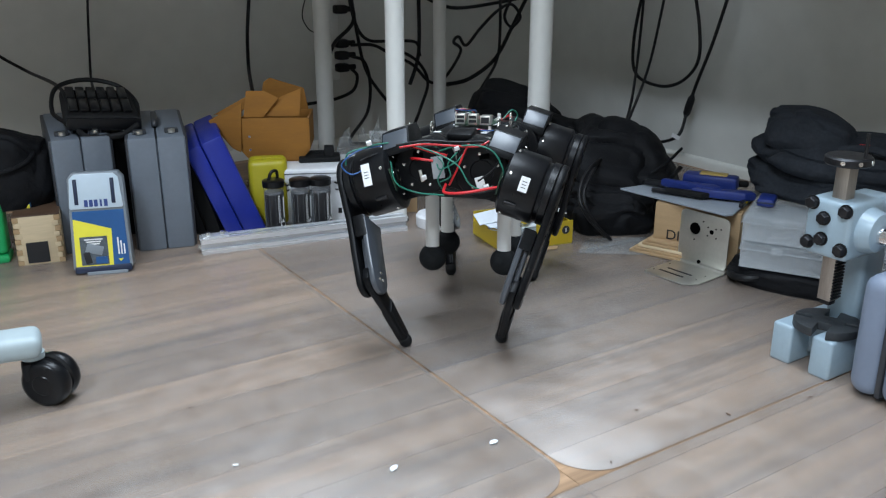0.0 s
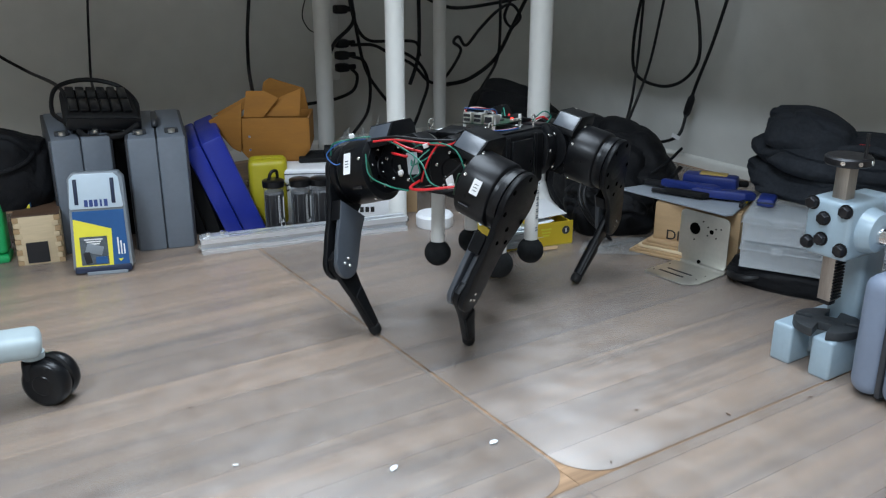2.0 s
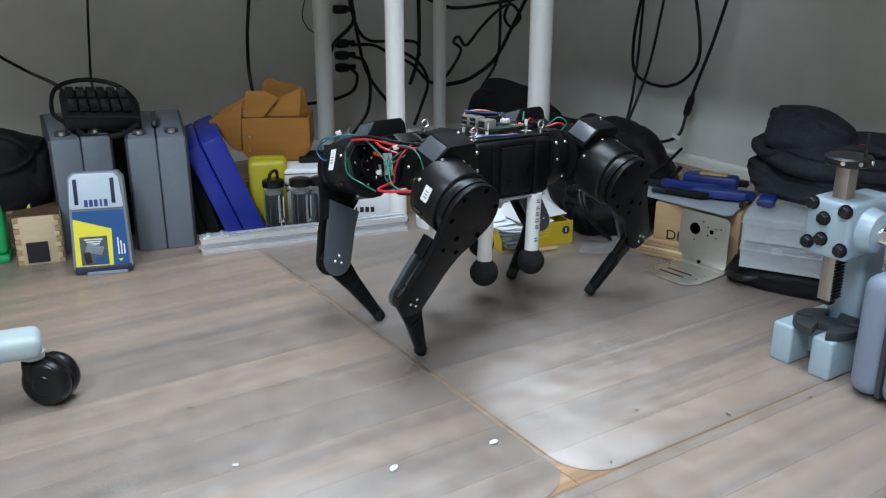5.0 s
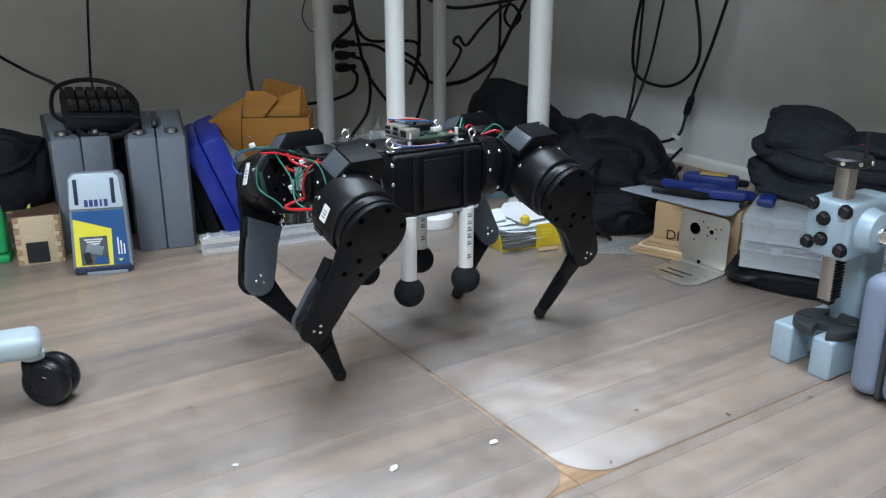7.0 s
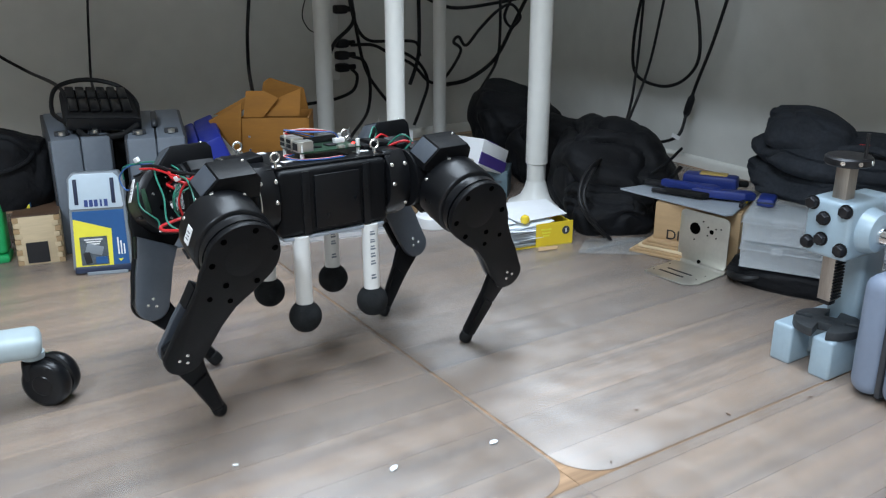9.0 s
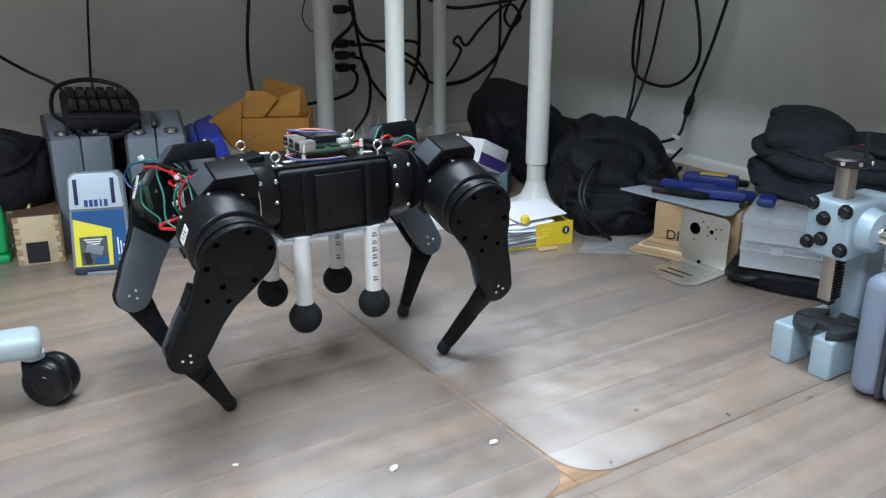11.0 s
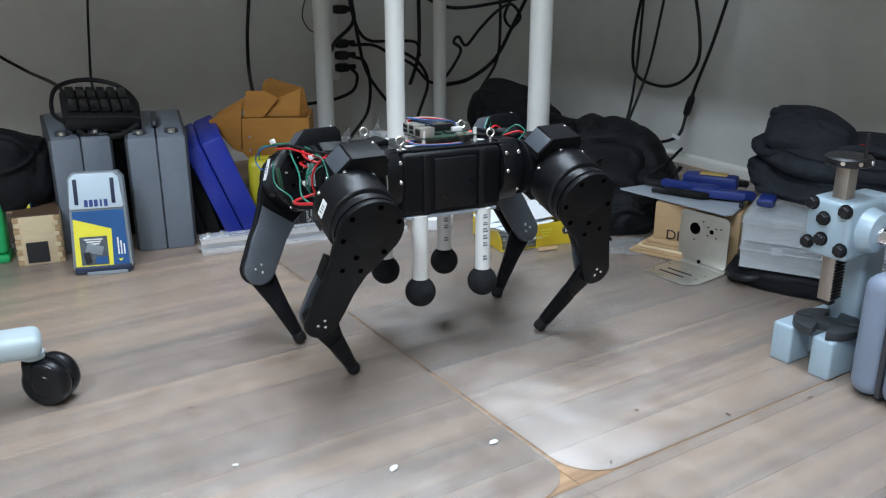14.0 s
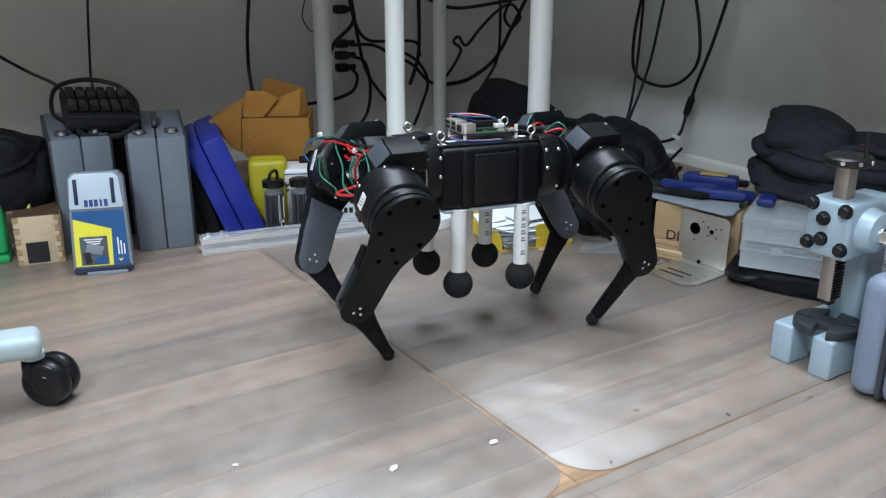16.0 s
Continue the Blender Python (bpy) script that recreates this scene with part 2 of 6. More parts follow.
def thing(name, m, label, category, group="", kind=""):
    ob = new(name)
    ob.empty_display_size = 0.05
    ob.matrix_basis = m
    return tagged(ob, label, category, group, kind)


def one(fn, *a, **k):
    """A bmesh with one shape in it."""
    bm = bmesh.new()
    fn(bm, *a, **k)
    return bm


def text_bm(word, size, m):
    cu = bpy.data.curves.new("letters", "FONT")
    cu.body, cu.size, cu.align_x, cu.align_y = word, size, "CENTER", "CENTER"
    cu.extrude = 0.0002
    ob = bpy.data.objects.new("letters", cu)
    scene.collection.objects.link(ob)
    me = bpy.data.meshes.new_from_object(ob.evaluated_get(bpy.context.evaluated_depsgraph_get()))
    bm = bmesh.new()
    bm.from_mesh(me)
    bmesh.ops.transform(bm, matrix=m, verts=bm.verts)
    bpy.data.objects.remove(ob)
    bpy.data.curves.remove(cu)
    bpy.data.meshes.remove(me)
    return bm


X90, Y90 = pose(0, 0, 0, 90), pose(0, 0, 0, 0, 90)


# ---- the room ----
XW, YW = 1.75, 2.20


def slab(name, x0, x1, y0, y1, z0, z1, mat, label, category):
    ob = part(name, one(box, x1 - x0, y1 - y0, z1 - z0), mat, m=pose((x0 + x1) / 2, (y0 + y1) / 2, z0))
    return tagged(ob, label, category, kind="structure")


floor_base = slab("floor", -2.6, XW + 0.1, -2.6, YW + 0.1, -0.06, -0.0035, DWOOD, "wood laminate floor of narrow brown planks", "floor")
slab("wall_north", -2.6, XW + 0.1, YW, YW + 0.1, -0.06, 2.5, WALL, "off-white painted wall behind the desk", "wall")
slab("wall_east", XW, XW + 0.1, -2.6, YW - 0.002, -0.06, 2.5, WALL, "off-white painted wall beside the bags", "wall")
slab("wall_south", -2.6, XW - 0.002, -2.7, -2.6, -0.06, 2.5, WALL, "plain off-white painted wall", "wall")
slab("wall_west", -2.7, -2.602, -2.7, YW + 0.1, -0.06, 2.5, WALL, "plain off-white painted wall", "wall")
slab("ceiling", -2.7, XW + 0.1, -2.7, YW + 0.1, 2.502, 2.6, CEIL, "plain white ceiling", "ceiling")


def skirting(name, length, m):
    prof = [(0, 0), (0.012, 0), (0.012, 0.018), (0.009, 0.024), (0.004, 0.027), (0, 0.027)]
    ob = part(name, one(prism, prof, length), SKIRT, m=m)
    tagged(ob, "low cream painted skirting strip", "skirting", kind="structure")


skirting("baseboard", 4.2, Matrix.Translation((XW - 0.001, -2.0, 0)) @ Matrix(((-1, 0, 0, 0), (0, 0, 1, 0), (0, 1, 0, 0), (0, 0, 0, 1))))
skirting("baseboard", 4.0, Matrix.Translation((-2.3, YW - 0.001, 0)) @ Matrix(((0, 0, 1, 0), (-1, 0, 0, 0), (0, 1, 0, 0), (0, 0, 0, 1))))


def unseen_ceiling_light(x, y, w=0.96):
    t = thing("unseen_ceiling_light", pose(x, y, 2.44), "square white housing of an unseen ceiling light", "ceiling light", "ceiling lights")
    part("housing", one(box, w, w, 0.06, None, 0.005), POST, t)
    return t


unseen_ceiling_light(0.56, 0.66, 0.66)
# housings made up for the added sheen and fill panels, out of view
unseen_ceiling_light(1.12, 1.62)
unseen_ceiling_light(-1.3, -0.6)


def rounded_rect(x0, x1, y0, y1, r, n=8):
    out = []
    for cx, cy, a0 in ((x1 - r, y1 - r, 0), (x0 + r, y1 - r, 90), (x0 + r, y0 + r, 180), (x1 - r, y0 + r, 270)):
        for i in range(n + 1):
            a = radians(a0 + 90 * i / n)
            out.append((cx + r * math.cos(a), cy + r * math.sin(a)))
    return out


def floor_mat(x0, x1, y0, y1):
    ob = part("floor_mat", one(prism, rounded_rect(x0, x1, y0, y1, 0.055), 0.0015, None, 0.0004), MAT, m=pose(0, 0, 0.0004))
    tagged(ob, "frosted clear vinyl floor mat with rounded corners", "floor mat", "floor mats")


floor_mat(-0.65, 0.5484, 0.5770, 1.98)
floor_mat(0.5519, 1.72, 0.5770, 1.98)
floor_mat(-0.45, 1.70, -0.60, 0.5743)


# ---- the walking robot ----
HX, AY, LY, L1, L2 = 0.1561, 0.0419, 0.0908, 0.1349, 0.1126
SHIN = -0.0021
SIDES = (("FN", 1, 1), ("FF", 1, -1), ("RN", -1, 1), ("RF", -1, -1))
robot = thing("quadruped_robot", pose(0.6, 1.0, 0.247), "black four-legged walking robot with printed plastic body", "robot")


def screws(spots, parent, r=0.0026, h=0.0018, mat=None):
    """Small domed screw heads; each spot is a place and the way it faces."""
    for p, d in spots:
        m = Matrix.Translation(p) @ Vector(d).to_track_quat("Z", "Y").to_matrix().to_4x4()
        part("screw", one(lathe, [(r, 0), (r, h * 0.5), (r * 0.7, h), (0.0006, h * 0.9)], None, 10), mat or SCREW, parent, m=m)


def robot_torso():
    t = part("torso", one(box, 0.150, 0.116, 0.082, pose(0, 0, -0.048), 0.007, 3), BLACK, robot)
    # side panels with raised ribs
    for s in (1, -1):
        part("side_panel", one(box, 0.062, 0.004, 0.066, pose(-0.002, s * 0.0595, -0.041), 0.0015), GLOSSB, t)
        for x in (0.040, -0.043):
            part("rib", one(box, 0.010, 0.003, 0.078, pose(x, s * 0.059, -0.047), 0.001), GLOSSB, t)
    for sx in (1, -1):
        # end ring plates that hold the hip motors
        prof = [(-0.046, -0.040), (-0.030, -0.048), (0.030, -0.048), (0.046, -0.040), (0.062, -0.022), (0.066, 0.0), (0.062, 0.022), (0.046, 0.040), (-0.046, 0.040), (-0.062, 0.022), (-0.066, 0.0), (-0.062, -0.022)]
        bm = one(prism, prof, 0.030, None, 0.002)
        xf(bm, bm.verts, Matrix.Translation((sx * 0.090, 0, 0)) @ Matrix(((0, 0, 1, -0.015), (1, 0, 0, 0), (0, 1, 0, 0), (0, 0, 0, 1))))
        ring = part("end_ring", bm, GLOSSB, t)
        for s in (1, -1):
            screws([((sx * 0.079, s * 0.0625, 0.024), (0, s, 0.3)), ((sx * 0.080, s * 0.0655, 0.000), (0, s, 0)), ((sx * 0.098, s * 0.0625, 0.024), (0, s, 0.3)), ((sx * 0.098, s * 0.061, -0.027), (0, s, -0.3))], ring)
            if sx < 0:
                continue
            # thin bright motor rim between ring and hip
            m = pose(sx * 0.1055, s * AY, 0, 0, 90)
            part("motor_rim", one(lathe, [(0.034, -0.001), (0.0390, -0.0006), (0.0390, 0.0006), (0.034, 0.001)], m, 40), STEEL, t)
    part("top_plate", one(prism, rounded_rect(-0.094, 0.094, -0.050, 0.050, 0.010), 0.003, pose(0, 0, 0.0342), 0.0008), GLOSSB, t)
    part("belly_plate", one(prism, rounded_rect(-0.070, 0.070, -0.058, 0.058, 0.006), 0.004, pose(0, 0, -0.0525), 0.0008), PLATEG, t)
    for x, y in ((0.054, -0.046), (0.042, 0.022), (-0.059, 0.018), (-0.052, -0.040), (0.072, 0.040)):
        part("label", one(box, 0.020, 0.009, 0.0006, pose(x, y, 0.0372)), STICK, t)
    for x, y in ((0.080, -0.047), (0.072, 0.048), (-0.066, 0.042), (-0.072, -0.046)):
        eb = part("eye_bolt", one(cyl, 0.0022, 0.007, pose(x, y, 0.037), 10), SCREW, t, "small steel eye bolt")
        ring_pts = [(0.0055 * math.cos(a * math.pi / 6), 0, 0.0055 * math.sin(a * math.pi / 6) + 0.0495) for a in range(12)]
        part("ring", one(sweep, [(x + p[0], y, p[2]) for p in ring_pts + ring_pts[:2]], 0.0014, 8, 3), SCREW, eb)
    part("cover_block", one(box, 0.030, 0.050, 0.007, pose(-0.080, -0.008, 0.037), 0.002), BLACK, t)
    part("front_hood", one(box, 0.040, 0.036, 0.010, pose(0.092, 0, 0.036, 0, 8, 0), 0.003), BLACK, t)
    part("front_hood", one(box, 0.040, 0.036, 0.010, pose(-0.094, 0, 0.036, 0, -8, 0), 0.003), BLACK, t)


def robot_computer():
    b = part("circuit_board", one(prism, rounded_rect(-0.0425, 0.0425, -0.028, 0.028, 0.003), 0.0015), PCB, robot, "small green computer board on standoffs", pose(-0.012, 0.002, 0.0455, 0, 0, 0))
    for x in (-0.039, 0.039):
        for y in (-0.0245, 0.0245):
            part("standoff", one(cyl, 0.0026, 0.019, pose(x, y, -0.0085), 6), PIPE, b)
    for y in (-0.018, 0.000):
        u = part("usb_port", one(box, 0.017, 0.0135, 0.015, pose(0.036, y, 0.0016), 0.0006), STEEL, b)
        # flat black boxes paint the dark inside of the ports
        for z in (0.0045, 0.0105):
            part("opening", one(box, 0.001, 0.0112, 0.0042, pose(0.0447, y, z)), INK, u)
    e = part("network_port", one(box, 0.021, 0.0155, 0.013, pose(0.034, 0.0185, 0.0016), 0.0006), STEEL, b)
    part("opening", one(box, 0.001, 0.0115, 0.0085, pose(0.0448, 0.0185, 0.004)), INK, e)
    part("pin_header", one(box, 0.050, 0.005, 0.0085, pose(-0.010, -0.0245, 0.0016), 0.0004), INK, b)
    part("chip", one(box, 0.014, 0.014, 0.002, pose(-0.012, 0.002, 0.0016), 0.0004), INK, b)
    part("chip", one(box, 0.012, 0.012, 0.0016, pose(0.010, 0.004, 0.0016), 0.0004), GLOSSB, b)
    for x in (-0.028, -0.014):
        part("socket", one(box, 0.009, 0.007, 0.0035, pose(x, 0.026, 0.0016), 0.0004), STEEL, b)
    part("connector", one(box, 0.014, 0.008, 0.006, pose(-0.030, -0.010, 0.0016), 0.0006), STICK, b)
    part("light_diode", one(box, 0.0035, 0.003, 0.002, pose(-0.0405, 0.010, 0.0016), 0.0004), REDLED, b)
    for i, (mt, dy) in enumerate(((WHTW, 0), (REDW, 0.003), (GLOSSB, 0.006), (BLUW, 0.009))):
        part("wire", one(sweep, [(0.028 - i * 0.01, -0.0245, 0.010), (0.038, -0.026, 0.019 + 0.001 * i), (0.012, -0.024 + dy, 0.0215 - 0.001 * i), (-0.02, -0.018 + dy, 0.016), (-0.030, -0.010, 0.008)], 0.0009, 6), mt, b)
        part("wire", one(sweep, [(0.040, 0.000 + dy * 0.5, -0.004), (0.056, 0.008 + dy * 0.6, -0.003 - 0.0005 * i), (0.046, 0.026 + dy * 0.6, -0.0060), (0.016, 0.034 + dy * 0.5, -0.0070), (-0.012, 0.032 + dy * 0.6, -0.0072)], 0.0009, 6), mt, b)


def robot_pipes():
    for x in (0.0481, -0.0481):
        for y in (0.0545, -0.0545):
            p = part("support_pipe", one(cyl, 0.0104, 0.0965, pose(x, y, -0.145), 24), PIPE, robot, "white plastic pipe stub")
            prof = [(0.001, -0.0205)] + [(0.0205 * math.cos(a), 0.0205 * math.sin(a)) for a in [radians(d) for d in range(-75, 62, 12)]] + [(0.0098, 0.0185)]
            part("ball", one(lathe, prof, pose(x, y, -0.1525), 32), FOAM, p, "black foam rubber ball")
            if x < 0:
                for i, wide in enumerate((0.0066, 0.0, 0.0058, 0.0062, 0.0060, 0.0046, 0.0056)):
                    z = -0.120 + i * 0.0098
                    if not wide:
                        continue
                    part("print_bar", one(box, 0.0072, 0.0004, wide * 0.36, pose(x + 0.002, y + 0.0102, z)), CASE, p)
                    part("print_bar", one(box, 0.0060, 0.0004, wide * 0.30, pose(x + 0.0024, y + 0.0102, z + wide * 0.62)), CASE, p)


def robot_abduction(tag, sx, sy):
    """The motor about the body's length axis, fixed on the torso, and its face with screws."""
    c = (sx * 0.1055, sy * AY, 0)
    m = Matrix.Translation(c) @ pose(0, 0, 0, 0, 90 * sx)
    a = part("hip_roll_motor", one(lathe, [(0.030, 0), (0.0375, 0.002), (0.0375, 0.052), (0.0355, 0.0545), (0.016, 0.0555), (0.015, 0.0535), (0.002, 0.0535)], m, 44), BLACK, robot)
    f = sx * (0.1055 + 0.0552)
    spots = [((f - sx * 0.0005, sy * AY + 0.024 * math.cos(k), 0.024 * math.sin(k)), (sx, 0, 0)) for k in (0.4, 1.7, 2.9, 4.2, 5.3)]
    screws(spots, a, 0.0024)
    part("cutout", one(box, 0.0012, 0.014, 0.007, pose(f, sy * (AY + 0.004), 0.017, 12 * sy, 0, 0), 0.0004), HOLE, a)
    if sy > 0 and sx > 0:
        part("label", one(box, 0.0010, 0.012, 0.020, pose(f + 0.0004, AY + 0.002, -0.026, 18, 0, 0)), STICK, a)
    return a


def hip_yaw_outline(r, n=20, a0=0, a1=360):
    return [(r * math.cos(radians(a0 + (a1 - a0) * i / n)), r * math.sin(radians(a0 + (a1 - a0) * i / n))) for i in range(n)]


def robot_leg(tag, sx, sy):
    """Hip, thigh and shin of one leg, each about its own joint."""
    # hip: turns about the length axis; carries the pitch motor outboard
    r = 0.0455
    m = pose(0, 0, 0, -90 * sy)
    bm = one(lathe, [(0.020, 0.032), (0.040, 0.0325), (r, 0.036), (r, 0.0803), (r - 0.0015, 0.0823), (0.0405, 0.0833), (0.0395, 0.0878), (0.0425, 0.0888), (0.0425, 0.0973), (0.020, 0.0983)], m, 52)
    hip = part("hip_motor", bm, GLOSSB, robot, "round black hip motor housing")
    # bracket over the roll motor, with a chamfered hood on top
    prof = [(-0.036, -0.036), (0.034, -0.036), (0.042, -0.026), (0.042, 0.026), (0.030, 0.038), (-0.026, 0.038), (-0.038, 0.026), (-0.040, -0.026)]
    bm = one(prism, [(y * sy, z) for y, z in (prof if sy > 0 else prof[::-1])], 0.034, None, 0.0025)
    xf(bm, bm.verts, Matrix(((0, 0, 1, -0.017 - sx * 0.020), (1, 0, 0, 0), (0, 1, 0, 0), (0, 0, 0, 1))))
    br = part("hip_bracket", bm, BLACK, hip)
    x0 = -0.046 if sx > 0 else -0.022
    hood = [(x0, 0.030), (x0 + 0.068, 0.030), (x0 + 0.068, 0.038), (x0 + 0.049, 0.060), (x0 + 0.006, 0.061), (x0, 0.054)]
    bm = one(prism, hood, 0.040, None, 0.0016)
    xf(bm, bm.verts, Matrix(((1, 0, 0, 0), (0, 0, -1, 0.020 + sy * 0.019), (0, 1, 0, 0), (0, 0, 0, 1))))
    hd = part("hood", bm, BLACK, hip)
    # the grey of this face is a reflection put into its colour
    part("hood_face", one(box, 0.0250, 0.035, 0.0008, pose(x0 + 0.0590, sy * 0.019, 0.0488, 0, 49.2, 0) , 0.0003), FACET, hd, "smooth hood face with a painted grey reflection")
    screws([((x0 + 0.010, sy * 0.008, 0.0606), (0, 0, 1))], hd, 0.0022)
    spots = []
    for a in (25, 75, 125, 200, 250, 300):
        ca, sa = math.cos(radians(a)), math.sin(radians(a))
        spots.append(((r * ca, sy * 0.041, r * sa), (ca, 0, sa)))
    screws(spots, hip, 0.0024, 0.0016)
    screws([((-sx * 0.0028, sy * y, z), (sx, 0, 0)) for y, z in ((0.037, 0.014), (0.037, -0.014))], br, 0.0022)
    if sx > 0:
        a = 14 if sy > 0 else 20
        ca, sa = math.cos(radians(a)), math.sin(radians(a))
        h = 0.020 if sy > 0 else 0.030
        part("label", one(box, 0.0007, 0.012, h, pose((r + 0.0003) * ca, sy * 0.062, (r + 0.0003) * sa, 0, -a, 0) @ pose(0, 0, -h / 2)), STICK, hip, "small white sticker")
        for i in range(3):
            part("print_bar", one(box, 0.0004, 0.006, 0.001, pose((r + 0.0008) * ca, sy * 0.062, (r + 0.0008) * sa, 0, -a, 0) @ pose(0, 0, -0.005 + 0.004 * i)), DARKG, hip)
        # a black box paints the slot's inner shade
        part("slot", one(box, 0.003, 0.016, 0.005, pose(sx * 0.0418, sy * 0.052, -0.022, 0, 26, 0), 0.001), INK, hip)

    inner = part("inner_face", one(lathe, [(0.002, 0.0312), (0.011, 0.0312), (0.012, 0.0300), (0.016, 0.0300), (0.017, 0.0316), (0.036, 0.0320), (0.037, 0.0330)], m, 36), BLACK, hip)
    screws([((rr * math.cos(radians(a)), sy * 0.0316, rr * math.sin(radians(a))), (0, -sy, 0)) for rr, a in ((0.027, 15), (0.027, 75), (0.027, 160), (0.027, 215), (0.027, 290), (0.0085, 60), (0.0085, 200), (0.0085, 320))], inner, 0.0019, 0.0014)
    for a in (45, 115, 185, 250, 330):
        part("hole", one(cyl, 0.0027, 0.0008, pose(0.0215 * math.cos(radians(a)), sy * 0.0314, 0.0215 * math.sin(radians(a)), 90 * sy), 12), HOLE, inner)
    if sx > 0:
        part("driver_board", one(box, 0.006, 0.0018, 0.030, pose(0.0350, sy * 0.0306, -0.015, 0, 6, 0), 0.0005), PCB, inner, "narrow green circuit board")

    # thigh: disc at the hip, waist, and forked lower end
    k = sx
    up = [(0.0430 * math.cos(radians(a)), 0.0430 * math.sin(radians(a))) for a in range(-28, 209, 12)]
    low = [(-0.0335, -0.036), (-0.0245, -0.058), (-0.0215, -0.085), (-0.0225, -0.112), (-0.0225, -L1)]
    knee = [(0.0225 * math.cos(radians(a)), -L1 + 0.0225 * math.sin(radians(a))) for a in range(198, 360, 18)]
    rise = [(0.0235, -L1 + 0.014), (0.0260, -0.100), (0.0265, -0.080), (0.0300, -0.052), (0.0360, -0.034)]
    outline = [(k * x, z) for x, z in up + low + knee + rise]
    if k * sy > 0:
        outline = outline[::-1]

    def plate(lat0, lat1, pts=outline, bev=0.003):
        b = one(prism, pts, abs(lat1 - lat0), None, bev)
        xf(b, b.verts, Matrix(((1, 0, 0, 0), (0, 0, sy, sy * lat0), (0, 1, 0, 0), (0, 0, 0, 1))))
        return b
    thigh = part("thigh", plate(0.0075, 0.0170), BLACK, robot, "black printed thigh plate")
    lower = [(x * 0.97, z) for x, z in outline if z < -0.050]
    # grey tint here imitates light reflected off the black plate
    part("inner_plate", plate(-0.0115, -0.0035, lower, 0.0025), FACET, thigh, "black inner thigh plate with a painted grey reflection")
    waist = [(x * 0.99, z) for x, z in outline if -0.090 < z < -0.045]
    part("waist_block", plate(-0.0108, 0.0073, waist, 0.003), BLACK, thigh)
    part("knee_pulley", one(lathe, [(0.013, -0.0035), (0.0185, -0.003), (0.0185, 0.003), (0.013, 0.0035)], pose(0, sy * -0.0030, -L1, 90), 28), DARKG, thigh)
    part("push_rod", one(box, 0.010, 0.007, 0.060, pose(k * 0.010, sy * 0.0005, -L1 + 0.004), 0.002), DARKG, thigh)
    part("disc_rim", one(lathe, [(0.020, 0), (0.0215, 0.0003), (0.0150, 0.0011), (0.001, 0.0014)], pose(0, sy * 0.0169, 0, -90 * sy), 36), BLACK, thigh)
    for a in (20, 80, 140, 215, 275, 330):
        part("bolt_hole", one(cyl, 0.0034, 0.0006, pose(0.0355 * math.cos(radians(a)), sy * 0.0171, 0.0355 * math.sin(radians(a)), -90 * sy), 14), HOLE, thigh)
    part("bolt_hole", one(cyl, 0.003, 0.0006, pose(k * 0.012, sy * 0.0171, -0.056, -90 * sy), 14), HOLE, thigh)
    part("bolt_hole", one(cyl, 0.003, 0.0006, pose(-k * 0.012, sy * 0.0171, -0.052, -90 * sy), 14), HOLE, thigh)
    spots = [((k * 0.006 * math.cos(radians(a)), sy * 0.0169, -L1 + 0.006 * math.sin(radians(a))), (0, sy, 0)) for a in (90, 210, 330)]
    screws(spots, thigh, 0.0021, 0.0014)
    spots = [((k * 0.006 * math.cos(radians(a)), sy * -0.0113, -L1 + 0.006 * math.sin(radians(a))), (0, -sy, 0)) for a in (90, 210, 330)]
    screws(spots, thigh, 0.0021, 0.0014)

    # shin: from the knee to the rubber toe
    g = L2 - 0.006
    so = [(0.0205, 0.004), (0.0150, 0.016), (0.0, 0.0205), (-0.0150, 0.014), (-0.0195, 0.002), (-0.0185, -0.014), (-0.0130, -0.045), (-0.0090, -g + 0.012), (-0.0080, -g), (0.0080, -g), (0.0088, -g + 0.012), (0.0120, -0.052), (0.0170, -0.020)]
    so = [(k * x, z) for x, z in so]
    if k * sy > 0:
        so = so[::-1]
    shin = part("shin", plate(-0.0028, 0.0070, so, 0.0022), BLACK, robot, "tapered black printed shin")
    part("cover", plate(-0.0058, 0.0100, [(x * 0.8, z) for x, z in so if z < -0.028], 0.0022), BLACK, shin)
    toe = one(lathe, [(0.0068, 0.010), (0.0070, 0.0), (0.0088, -0.002), (0.0092, -0.010), (0.0072, -0.0145), (0.001, -0.016)], pose(0, -sy * SHIN, -L2 + 0.006), 24)
    part("toe", toe, RUBBER, shin, "black rubber toe")
    return hip, thigh, shin


